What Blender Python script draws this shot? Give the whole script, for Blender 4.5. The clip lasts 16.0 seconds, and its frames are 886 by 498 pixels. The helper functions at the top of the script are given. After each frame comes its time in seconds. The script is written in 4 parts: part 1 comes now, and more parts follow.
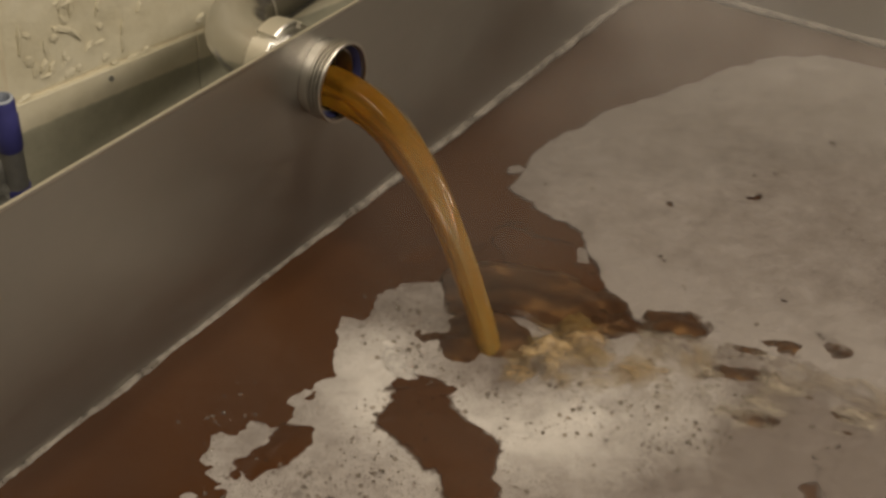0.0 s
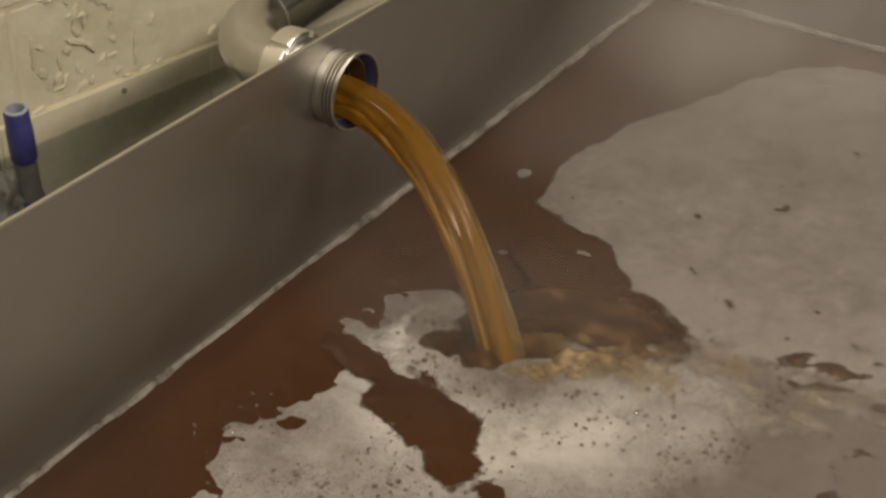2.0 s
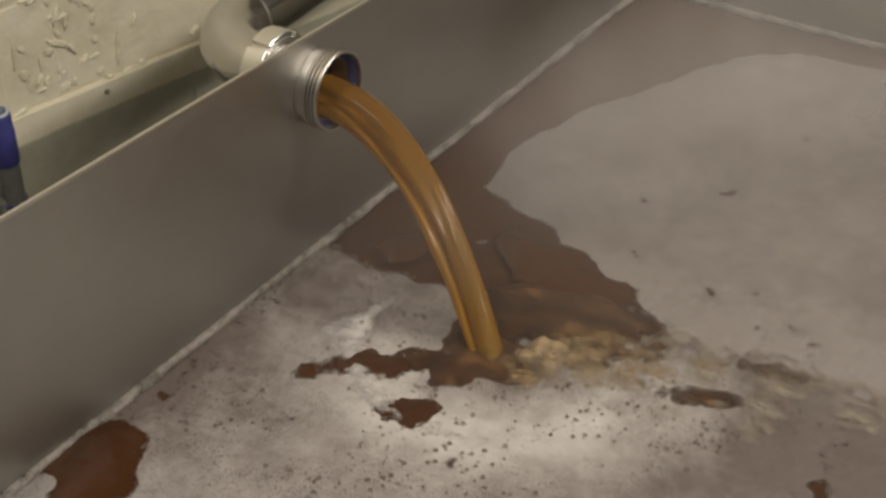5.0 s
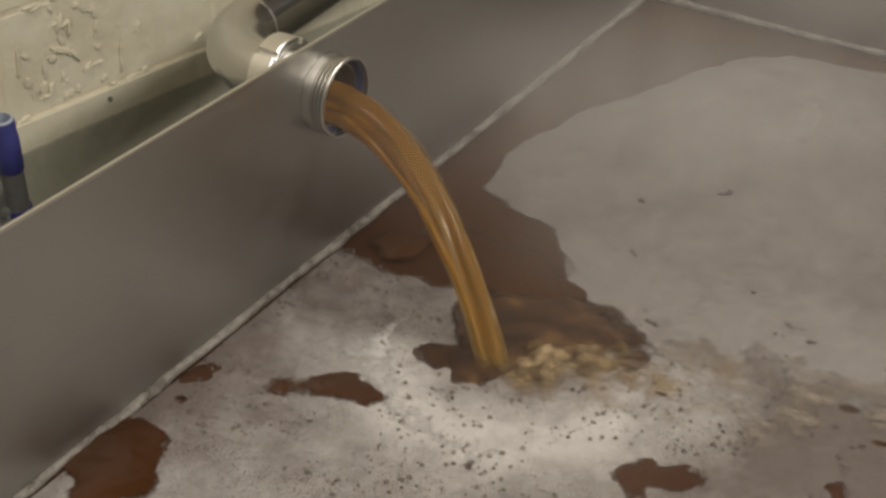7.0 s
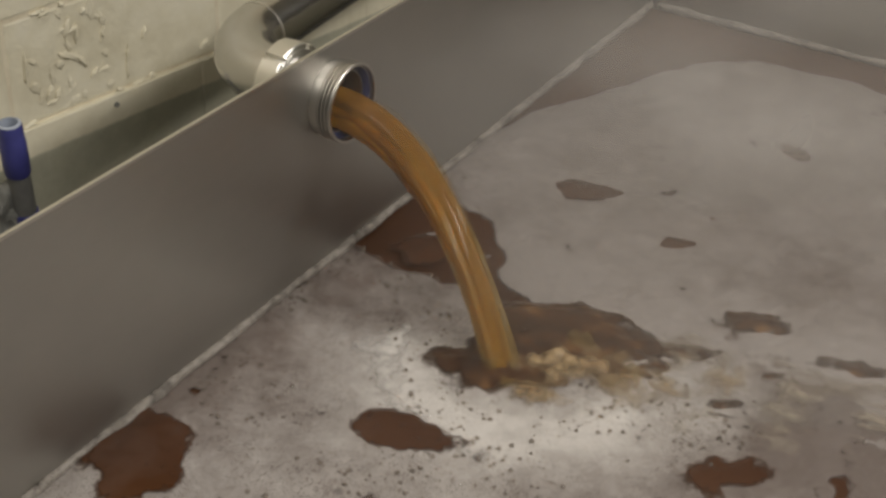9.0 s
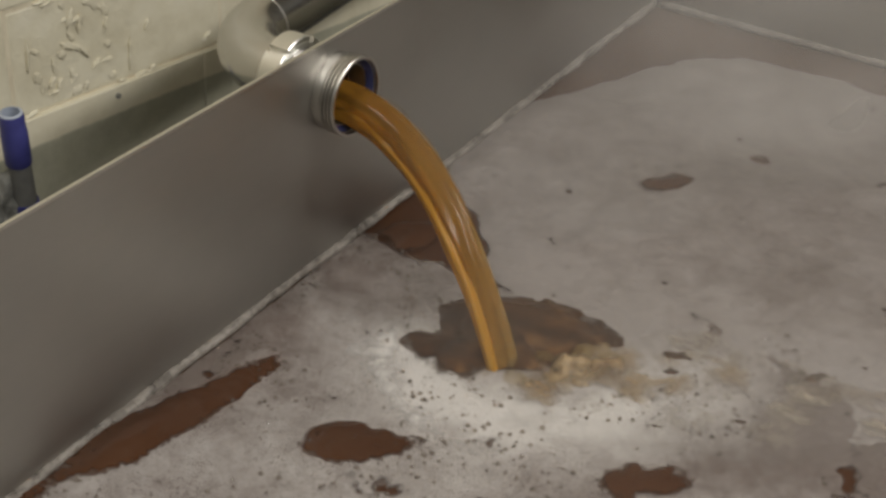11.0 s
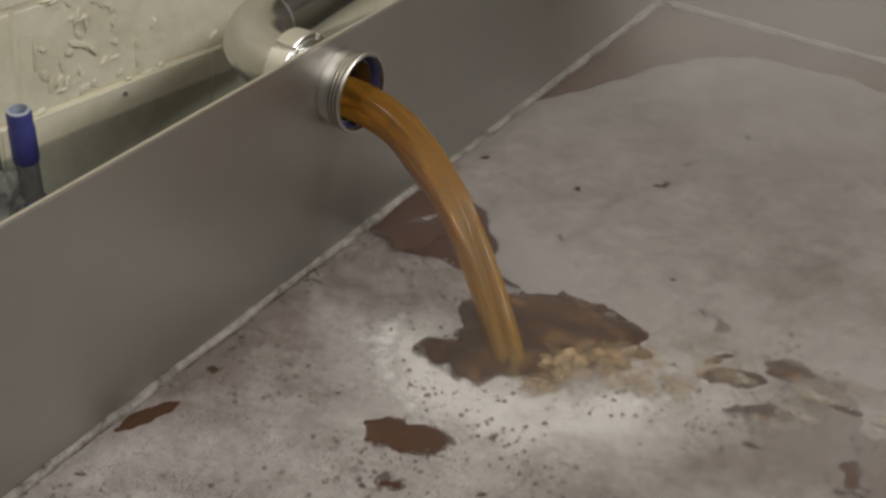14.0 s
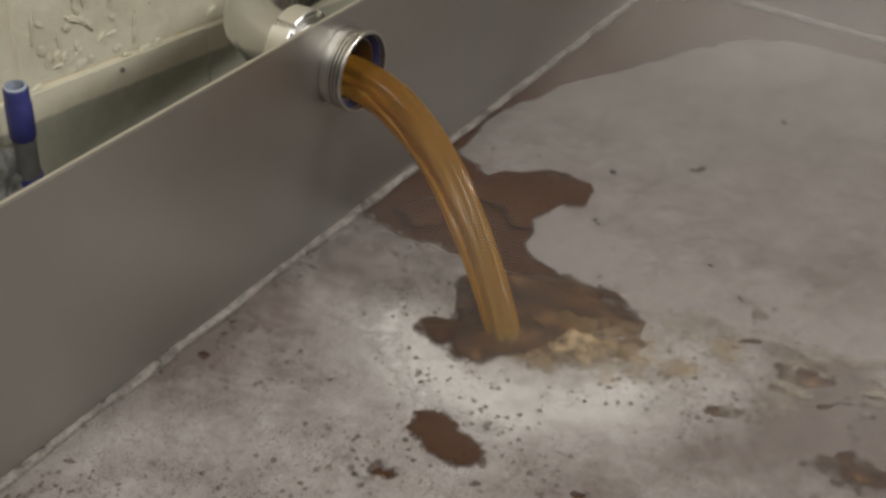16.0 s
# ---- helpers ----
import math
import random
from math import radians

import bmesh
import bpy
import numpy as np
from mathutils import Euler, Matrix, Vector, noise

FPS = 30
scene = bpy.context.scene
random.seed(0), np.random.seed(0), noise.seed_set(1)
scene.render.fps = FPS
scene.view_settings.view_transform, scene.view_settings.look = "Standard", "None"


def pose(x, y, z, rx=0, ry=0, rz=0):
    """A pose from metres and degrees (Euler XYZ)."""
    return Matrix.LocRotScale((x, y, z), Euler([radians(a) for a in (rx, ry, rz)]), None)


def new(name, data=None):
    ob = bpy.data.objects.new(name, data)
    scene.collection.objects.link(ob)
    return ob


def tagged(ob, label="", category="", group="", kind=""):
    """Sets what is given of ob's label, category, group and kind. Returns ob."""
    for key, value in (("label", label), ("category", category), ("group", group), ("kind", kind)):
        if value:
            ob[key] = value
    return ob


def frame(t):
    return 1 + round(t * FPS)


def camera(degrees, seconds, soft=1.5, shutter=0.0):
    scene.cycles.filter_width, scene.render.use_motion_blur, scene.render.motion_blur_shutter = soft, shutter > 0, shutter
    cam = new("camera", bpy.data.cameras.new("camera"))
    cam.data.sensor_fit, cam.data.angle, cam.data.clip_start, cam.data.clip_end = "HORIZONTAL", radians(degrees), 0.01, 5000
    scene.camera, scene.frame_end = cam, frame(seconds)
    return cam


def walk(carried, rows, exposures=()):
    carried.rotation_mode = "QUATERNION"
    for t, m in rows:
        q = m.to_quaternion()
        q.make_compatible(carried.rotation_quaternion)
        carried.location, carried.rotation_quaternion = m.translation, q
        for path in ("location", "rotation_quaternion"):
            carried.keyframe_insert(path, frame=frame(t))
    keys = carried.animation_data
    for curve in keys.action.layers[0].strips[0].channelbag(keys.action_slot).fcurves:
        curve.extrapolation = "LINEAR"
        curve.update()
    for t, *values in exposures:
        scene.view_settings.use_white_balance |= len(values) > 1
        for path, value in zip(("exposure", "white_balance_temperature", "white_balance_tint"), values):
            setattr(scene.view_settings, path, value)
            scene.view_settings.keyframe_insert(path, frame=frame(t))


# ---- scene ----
scene.cycles.transparent_max_bounces = 24
cam = camera(36.0, 16.0, soft=2.9, shutter=0.5)
PATH = [
    (0.0, pose(0.8317, -1.1602, 0.9628, 55.694, -2.836, 31.388)),
    (0.5, pose(0.8316, -1.1585, 0.9607, 55.555, -2.701, 31.354)),
    (1.0, pose(0.8304, -1.1615, 0.9623, 55.507, -2.627, 31.685)),
    (1.5, pose(0.8317, -1.1611, 0.9589, 56.468, -2.573, 31.743)),
    (2.0, pose(0.8327, -1.1717, 0.9577, 56.353, -2.463, 31.556)),
    (2.5, pose(0.8295, -1.1677, 0.9569, 56.429, -2.611, 31.679)),
    (3.0, pose(0.8303, -1.1708, 0.9581, 56.386, -2.672, 31.624)),
    (5.5, pose(0.8326, -1.1612, 0.9577, 56.188, -2.127, 30.718)),
    (6.0, pose(0.8275, -1.1643, 0.9566, 56.322, -2.047, 30.742)),
    (6.5, pose(0.8231, -1.1678, 0.9545, 56.595, -2.098, 30.585)),
    (7.0, pose(0.8205, -1.1683, 0.9531, 56.598, -2.290, 30.662)),
    (7.5, pose(0.8250, -1.1746, 0.9550, 56.898, -2.437, 30.681)),
    (8.0, pose(0.8255, -1.1714, 0.9530, 57.084, -2.430, 30.750)),
    (8.5, pose(0.8246, -1.1738, 0.9526, 56.993, -2.318, 30.796)),
    (9.0, pose(0.8215, -1.1776, 0.9521, 57.018, -2.533, 30.917)),
    (11.5, pose(0.8153, -1.1808, 0.9467, 56.886, -3.274, 31.236)),
    (12.0, pose(0.8137, -1.1771, 0.9456, 56.699, -3.186, 31.328)),
    (12.5, pose(0.8179, -1.1812, 0.9481, 56.680, -3.155, 31.346)),
    (13.0, pose(0.8216, -1.1818, 0.9485, 56.877, -3.196, 31.448)),
    (13.5, pose(0.8233, -1.1788, 0.9477, 56.836, -2.926, 31.498)),
    (14.0, pose(0.8235, -1.1873, 0.9452, 56.986, -3.097, 31.461)),
    (14.5, pose(0.8154, -1.1856, 0.9408, 56.345, -3.190, 31.434)),
    (15.0, pose(0.8093, -1.1826, 0.9388, 55.981, -3.460, 31.519)),
    (15.5, pose(0.8081, -1.1791, 0.9415, 55.655, -3.542, 31.606)),
    (16.0, pose(0.8086, -1.1828, 0.9443, 55.945, -3.517, 31.351)),
]
walk(cam, PATH, exposures=[(0.0, -0.37, 7150, 15.5), (3.0, -0.30, 6700, 15), (5.5, -0.25, 6350, 15), (9.0, -0.24, 6100, 14.5), (12.5, -0.22, 5900, 13.5), (16.0, -0.22, 5850, 14)])

# ---- plan: liquid level z = 0, inner face of the long tank wall x = 0, outlet at y = 0 ----
TOP, FAR, NEAR, RIGHT = 0.297, 1.0045, -0.86, 1.25   # tank rim height, far, near and right inner faces
FLOOR, CEIL = -0.75, 2.25
OUT_Z = 0.230
HIT = Vector((0.292, -0.080, 0.0))                   # where the stream meets the liquid
WALL_A, WALL_B = -0.65, 0.15                         # masonry face: x = WALL_A + WALL_B * y

# ---- light ----
world = bpy.data.worlds.new("room_air")
scene.world = world
world.use_nodes = True
world.node_tree.nodes["Background"].inputs[0].default_value = (0.9, 0.95, 1.0, 1)
world.node_tree.nodes["Background"].inputs[1].default_value = 0.02
# the third lamp is added to brighten the dado between tank and wall
LAMPS = [(2.0, -0.95, 41.0, 35), (2.0, 0.75, 41.0, 35), (-0.22, -1.1, 15.0, 0)]   # x, y, watts, tilt


for lx, ly, lw, la in LAMPS:
    d = bpy.data.lights.new("tube_light", "AREA")
    d.shape, d.size, d.size_y, d.energy, d.color = "RECTANGLE", 0.16, 1.3, lw, (1.0, 0.94, 0.81)
    o = new("tube_light", d)
    o.matrix_world = Matrix.Translation((lx, ly, CEIL - 0.09)) @ pose(0, 0, 0, 0, la, 0) @ pose(0, 0, -0.08)


# ---- materials ----
def mat(name):
    m = bpy.data.materials.new(name)
    m.use_nodes = True
    nt = m.node_tree
    return m, nt, nt.nodes["Principled BSDF"]


def node(nt, kind, **kw):
    n = nt.nodes.new(kind)
    for k, v in kw.items():
        n.inputs[k.replace("_", " ")].default_value = v
    return n


def ramp(nt, src, stops):
    r = nt.nodes.new("ShaderNodeValToRGB")
    while len(r.color_ramp.elements) < len(stops):
        r.color_ramp.elements.new(0.5)
    for e, (p, c) in zip(r.color_ramp.elements, stops):
        e.position, e.color = p, (*c, 1)
    nt.links.new(src, r.inputs[0])
    return r.outputs[0]


def mapped(nt, scale=(1, 1, 1), coord="Object"):
    tc = nt.nodes.new("ShaderNodeTexCoord")
    mp = node(nt, "ShaderNodeMapping", Scale=scale)
    nt.links.new(tc.outputs[coord], mp.inputs[0])
    return mp.outputs[0]


def noise_tex(nt, vec, scale, detail=4.0, rough=0.55):
    n = node(nt, "ShaderNodeTexNoise", Scale=scale, Detail=detail, Roughness=rough)
    nt.links.new(vec, n.inputs["Vector"])
    return n.outputs[0]


def bump(nt, src, strength, dist, bs, prev=None):
    b = node(nt, "ShaderNodeBump", Strength=strength, Distance=dist)
    nt.links.new(src, b.inputs["Height"])
    if prev:
        nt.links.new(prev, b.inputs["Normal"])
    nt.links.new(b.outputs[0], bs.inputs["Normal"])
    return b.outputs[0]


def mix_col(nt, fac, a, b, mode="MIX"):
    m = nt.nodes.new("ShaderNodeMix")
    m.data_type, m.blend_type = "RGBA", mode
    for sock, v in ((m.inputs[0], fac), (m.inputs[6], a), (m.inputs[7], b)):
        if isinstance(v, (int, float)):
            sock.default_value = v
        elif isinstance(v, tuple):
            sock.default_value = (*v, 1)
        else:
            nt.links.new(v, sock)
    return m.outputs[2]


def math_node(nt, op, a, b=0.0):
    m = nt.nodes.new("ShaderNodeMath")
    m.operation = op
    for sock, v in zip(m.inputs, (a, b)):
        if isinstance(v, (int, float)):
            sock.default_value = v
        else:
            nt.links.new(v, sock)
    return m.outputs[0]


def steel(name, base, rough, stretch, scratch=0.15, stains=0.3):
    m, nt, bs = mat(name)
    fine = noise_tex(nt, mapped(nt, stretch), 90.0, 3.0)
    blot = noise_tex(nt, mapped(nt), 4.5, 5.0, 0.6)
    col = mix_col(nt, math_node(nt, "MULTIPLY", blot, stains), base, tuple(c * 0.62 for c in base))
    nt.links.new(col, bs.inputs["Base Color"])
    bs.inputs["Metallic"].default_value = 1.0
    r = math_node(nt, "ADD", math_node(nt, "MULTIPLY", blot, 0.22), math_node(nt, "MULTIPLY", fine, 0.12))
    nt.links.new(math_node(nt, "ADD", r, rough - 0.17), bs.inputs["Roughness"])
    bump(nt, fine, scratch, 0.0006, bs)
    return m


STEEL_SHEET = steel("satin_steel_sheet", (0.515, 0.504, 0.466), 0.45, (1.0, 0.12, 1.0), 0.12, 0.45)
STEEL_EDGE = steel("cut_steel_edge", (0.72, 0.70, 0.65), 0.34, (1, 1, 1), 0.1, 0.2)
STEEL_PIPE = steel("brushed_steel_tube", (0.56, 0.55, 0.525), 0.23, (1, 1, 1), 0.02, 0.25)
STEEL_UNION = steel("polished_union_steel", (0.80, 0.79, 0.75), 0.34, (1, 1, 1), 0.08, 0.2)
STEEL_NUT = steel("machined_steel_nut", (0.60, 0.58, 0.54), 0.34, (1, 1, 1), 0.08, 0.2)


def painted_masonry():
    m, nt, bs = mat("painted_masonry")
    geo = nt.nodes.new("ShaderNodeNewGeometry")
    sep = nt.nodes.new("ShaderNodeSeparateXYZ")
    nt.links.new(geo.outputs["Position"], sep.inputs[0])
    world_v = geo.outputs["Position"]
    wob = noise_tex(nt, world_v, 30.0, 3.0)
    z = math_node(nt, "ADD", sep.outputs[2], math_node(nt, "MULTIPLY", wob, 0.008))
    cream_n = noise_tex(nt, world_v, 9.0, 6.0, 0.65)
    cream = ramp(nt, cream_n, [(0.30, (0.58, 0.53, 0.385)), (0.52, (0.68, 0.635, 0.485)), (0.75, (0.73, 0.69, 0.555))])
    green = ramp(nt, noise_tex(nt, world_v, 14.0, 6.0, 0.7), [(0.3, (0.32, 0.312, 0.238)), (0.6, (0.405, 0.397, 0.305)), (0.78, (0.48, 0.47, 0.37))])
    edge = ramp(nt, math_node(nt, "MULTIPLY", math_node(nt, "ADD", z, 0.0995), 200.0), [(0.0, (0, 0, 0)), (1.0, (1, 1, 1))])
    nt.links.new(mix_col(nt, edge, green, cream), bs.inputs["Base Color"])
    bs.inputs["Roughness"].default_value = 0.42
    p = bump(nt, noise_tex(nt, world_v, 45.0, 5.0, 0.6), 0.45, 0.004, bs)
    bump(nt, noise_tex(nt, world_v, 12.0, 3.0), 0.5, 0.008, bs, p)
    return m


def plain(name, stops, scale, rough, bump_s=0.2, bump_d=0.003, metal=0.0):
    m, nt, bs = mat(name)
    n = noise_tex(nt, mapped(nt), scale, 6.0, 0.6)
    nt.links.new(ramp(nt, n, stops), bs.inputs["Base Color"])
    bs.inputs["Roughness"].default_value, bs.inputs["Metallic"].default_value = rough, metal
    bump(nt, noise_tex(nt, mapped(nt), scale * 5, 4.0), bump_s, bump_d, bs)
    return m


MASONRY = painted_masonry()
MORTAR = plain("painted_mortar", [(0.3, (0.58, 0.51, 0.37)), (0.7, (0.72, 0.66, 0.50))], 25.0, 0.55)
FLOOR_M = plain("wet_concrete", [(0.3, (0.07, 0.07, 0.065)), (0.7, (0.14, 0.14, 0.13))], 6.0, 0.35)
ROOM_M = plain("room_plaster", [(0.3, (0.24, 0.225, 0.19)), (0.7, (0.34, 0.32, 0.275))], 3.0, 0.7)
CEIL_M = plain("ceiling_board", [(0.3, (0.40, 0.39, 0.36)), (0.7, (0.5, 0.49, 0.45))], 3.0, 0.8)
BLUE = plain("blue_plastic", [(0.3, (0.035, 0.037, 0.15)), (0.7, (0.055, 0.057, 0.22))], 30.0, 0.35, 0.1, 0.001)
PALE = plain("pale_plastic_lip", [(0.3, (0.30, 0.34, 0.42)), (0.7, (0.42, 0.46, 0.52))], 30.0, 0.4, 0.1, 0.001)
GREY = plain("grey_rubber", [(0.3, (0.10, 0.10, 0.095)), (0.7, (0.17, 0.17, 0.16))], 25.0, 0.5, 0.2, 0.001)
CLOTH = plain("damp_grey_cloth", [(0.3, (0.08, 0.08, 0.07)), (0.7, (0.24, 0.24, 0.22))], 40.0, 0.85, 0.6, 0.004)
# colour of the bluish reflection in the outlet's bore
BORE_BLUE = plain("blue_bore_reflection", [(0.3, (0.022, 0.025, 0.075)), (0.7, (0.035, 0.04, 0.11))], 30.0, 0.4, 0.1, 0.001)


def fray_edge(nt, bs, scale):
    """Lets the rim of a patch break up into lace where its cover thins out."""
    at = nt.nodes.new("ShaderNodeAttribute")
    at.attribute_name = "cover"
    n = math_node(nt, "SUBTRACT", noise_tex(nt, mapped(nt), scale, 4.0, 0.6), 0.5)
    a = math_node(nt, "ADD", math_node(nt, "MULTIPLY", at.outputs["Fac"], 1.6), math_node(nt, "SUBTRACT", math_node(nt, "MULTIPLY", n, 2.6), 0.3))
    nt.links.new(ramp(nt, a, [(0.0, (0, 0, 0)), (1.0, (1, 1, 1))]), bs.inputs["Alpha"])


def wort_material(name, frayed=False):
    m, nt, bs = mat(name)
    v = mapped(nt)
    n = noise_tex(nt, v, 3.0, 4.0)
    nt.links.new(ramp(nt, n, [(0.3, (0.044, 0.0172, 0.0066)), (0.7, (0.068, 0.0280, 0.0108))]), bs.inputs["Base Color"])
    bs.inputs["Roughness"].default_value, bs.inputs["IOR"].default_value = 0.16, 1.34
    bs.inputs["Specular IOR Level"].default_value = 0.17
    bump(nt, noise_tex(nt, v, 22.0, 3.0), 0.35, 0.004, bs)
    if frayed:
        fray_edge(nt, bs, 120.0)
    return m


def foam_material(name, thick_col, thin_col, cell, pit, vary=1.0, stretch=(1, 1, 1), fray=1.6, relief=0.004, gap=1.45):
    """Foam: pale where it lies thick, browner where it thins out; bubbles of two sizes with dark pits between them."""
    m, nt, bs = mat(name)
    at = nt.nodes.new("ShaderNodeAttribute")
    at.attribute_name = "depth"
    v = mapped(nt)
    drawn = mapped(nt, stretch)
    big = noise_tex(nt, drawn, 16.0, 5.0, 0.62)
    mid = noise_tex(nt, drawn, 70.0, 4.0, 0.6)
    d = math_node(nt, "ADD", at.outputs["Fac"], math_node(nt, "MULTIPLY", math_node(nt, "SUBTRACT", big, 0.5), 0.7 * vary))
    d = math_node(nt, "ADD", d, math_node(nt, "MULTIPLY", math_node(nt, "SUBTRACT", mid, 0.5), 0.45 * vary))
    mid_col = tuple(0.5 * a + 0.5 * b for a, b in zip(thick_col, thin_col))
    col = ramp(nt, d, [(0.05, thin_col), (0.45, mid_col), (0.85, thick_col)])
    vo = node(nt, "ShaderNodeTexVoronoi", Scale=cell)
    nt.links.new(v, vo.inputs["Vector"])
    patch = ramp(nt, noise_tex(nt, v, 22.0, 4.0, 0.6), [(0.38, (0.30, 0.30, 0.30)), (0.62, (1, 1, 1))])
    pits = None
    for scale, chosen, wide in ((cell * 0.44, 0.54, 0.36), (cell * 0.80, 0.45, 0.46), (cell * 0.28, 0.91, 0.19)):
        vb = node(nt, "ShaderNodeTexVoronoi", Scale=scale)
        nt.links.new(v, vb.inputs["Vector"])
        pick = math_node(nt, "GREATER_THAN", vb.outputs["Color"], chosen)
        dot = ramp(nt, vb.outputs["Distance"], [(wide * 0.6, (1, 1, 1)), (wide * 0.9, (0, 0, 0))])
        one = math_node(nt, "MULTIPLY", dot, pick)
        pits = one if pits is None else math_node(nt, "MAXIMUM", pits, one)
    pits = math_node(nt, "MULTIPLY", pits, patch)
    pits = math_node(nt, "MULTIPLY", pits, ramp(nt, at.outputs["Fac"], [(0.28, (1, 1, 1)), (0.75, (0.15, 0.15, 0.15))]))
    nt.links.new(mix_col(nt, math_node(nt, "MULTIPLY", pits, pit), col, (0.055, 0.032, 0.02)), bs.inputs["Base Color"])
    bs.inputs["Roughness"].default_value = 0.45
    bs.inputs["Specular IOR Level"].default_value = 0.35
    cov = nt.nodes.new("ShaderNodeAttribute")
    cov.attribute_name = "cover"
    frayed = math_node(nt, "ADD", math_node(nt, "MULTIPLY", cov.outputs["Fac"], 2.2), math_node(nt, "MULTIPLY", math_node(nt, "SUBTRACT", math_node(nt, "ADD", mid, big), gap), fray))
    nt.links.new(ramp(nt, frayed, [(0.0, (0, 0, 0)), (1.0, (1, 1, 1))]), bs.inputs["Alpha"])
    p = bump(nt, vo.outputs["Distance"], 0.35, -0.0016, bs)
    p = bump(nt, pits, 0.5, -0.002, bs, p)
    bump(nt, mid, 0.35, relief, bs, p)
    return m


WORT = wort_material("dark_amber_wort")
POOL = wort_material("dark_amber_wort_patch", True)


def churned_material():
    """Wort round the stream's foot: dark, streaked with amber where air is beaten in."""
    m, nt, bs = mat("churned_wort")
    v = mapped(nt, (0.6, 1.0, 1.0))
    n = noise_tex(nt, v, 26.0, 6.0, 0.65)
    nt.links.new(ramp(nt, n, [(0.38, (0.030, 0.0125, 0.0050)), (0.56, (0.062, 0.028, 0.0105)), (0.66, (0.15, 0.078, 0.030)), (0.78, (0.30, 0.20, 0.11))]), bs.inputs["Base Color"])
    bs.inputs["Roughness"].default_value = 0.28
    bs.inputs["Specular IOR Level"].default_value = 0.25
    bump(nt, n, 0.35, 0.005, bs)
    fray_edge(nt, bs, 60.0)
    return m


CHURNED = churned_material()
FOAM = foam_material("beer_foam", (0.56, 0.53, 0.495), (0.20, 0.16, 0.132), 420.0, 0.85)
FOAM_FINE = foam_material("fine_still_foam", (0.252, 0.224, 0.206), (0.145, 0.120, 0.105), 480.0, 0.85, 1.5, relief=0.009)
FOAM_NEAR = foam_material("near_foam", (0.55, 0.52, 0.485), (0.145, 0.117, 0.102), 640.0, 0.88, 0.8)
FOAM_RING = foam_material("old_foam_ring", (0.33, 0.30, 0.265), (0.15, 0.132, 0.11), 330.0, 0.6, 1.4)
TAN = foam_material("tan_foam", (0.44, 0.385, 0.30), (0.14, 0.09, 0.05), 520.0, 0.6, 1.8, (0.45, 1.0, 1.0))
FROTH = foam_material("amber_froth", (0.46, 0.34, 0.175), (0.20, 0.115, 0.045), 520.0, 0.30, 1.6, (0.7, 1.0, 1.0), 1.0, 0.002, 1.45)

HEAP = foam_material("churned_froth", (0.42, 0.31, 0.165), (0.15, 0.080, 0.028), 420.0, 0.30, 1.5, (0.9, 1.0, 1.0), 1.3, 0.003, 1.36)
SPENT = foam_material("spent_froth", (0.48, 0.42, 0.33), (0.19, 0.135, 0.085), 520.0, 0.7, 1.6, (0.8, 1, 1), 1.0, 0.002, 1.50)


def stream_material(name, light, dark, trans, alpha=1.0):
    m, nt, bs = mat(name)
    streak = noise_tex(nt, mapped(nt, (3.2, 0.9, 1.0), "UV"), 1.0, 3.0, 0.5)
    fine = noise_tex(nt, mapped(nt, (26.0, 2.2, 1.0), "UV"), 1.0, 3.0, 0.6)
    col = ramp(nt, streak, [(0.26, dark), (0.52, light), (0.80, tuple(min(1, c * 1.2 + 0.02) for c in light))])
    nt.links.new(col, bs.inputs["Base Color"])
    bs.inputs["Transmission Weight"].default_value = trans
    thin = math_node(nt, "ADD", math_node(nt, "MULTIPLY", math_node(nt, "ADD", streak, fine), 2.2), 3.2 * alpha - 3.2)
    if alpha < 1.0:
        nt.links.new(ramp(nt, thin, [(0.0, (0, 0, 0)), (1.0, (0.85, 0.85, 0.85))]), bs.inputs["Alpha"])
    bs.inputs["Roughness"].default_value, bs.inputs["IOR"].default_value = 0.17, 1.25
    p = bump(nt, streak, 0.6, 0.006, bs)
    bump(nt, fine, 0.07, 0.002, bs, p)
    return m


# same wort twice: glowing lit edge and shaded core are put into the colour
STREAM_LIT = stream_material("pouring_wort_lit", (0.74, 0.385, 0.036), (0.44, 0.19, 0.016), 0.6)
STREAM_SHADED = stream_material("pouring_wort_shaded", (0.54, 0.275, 0.034), (0.29, 0.120, 0.015), 0.7)
STREAM_PALE = stream_material("aerated_wort", (0.52, 0.36, 0.11), (0.33, 0.185, 0.04), 0.6, 0.42)


def bubble_material():
    m, nt, bs = mat("bubble_film")
    bs.inputs["Base Color"].default_value = (0.62, 0.55, 0.48, 1)
    bs.inputs["Roughness"].default_value, bs.inputs["Transmission Weight"].default_value, bs.inputs["IOR"].default_value = 0.04, 0.85, 1.33
    return m


BUBBLE = bubble_material()


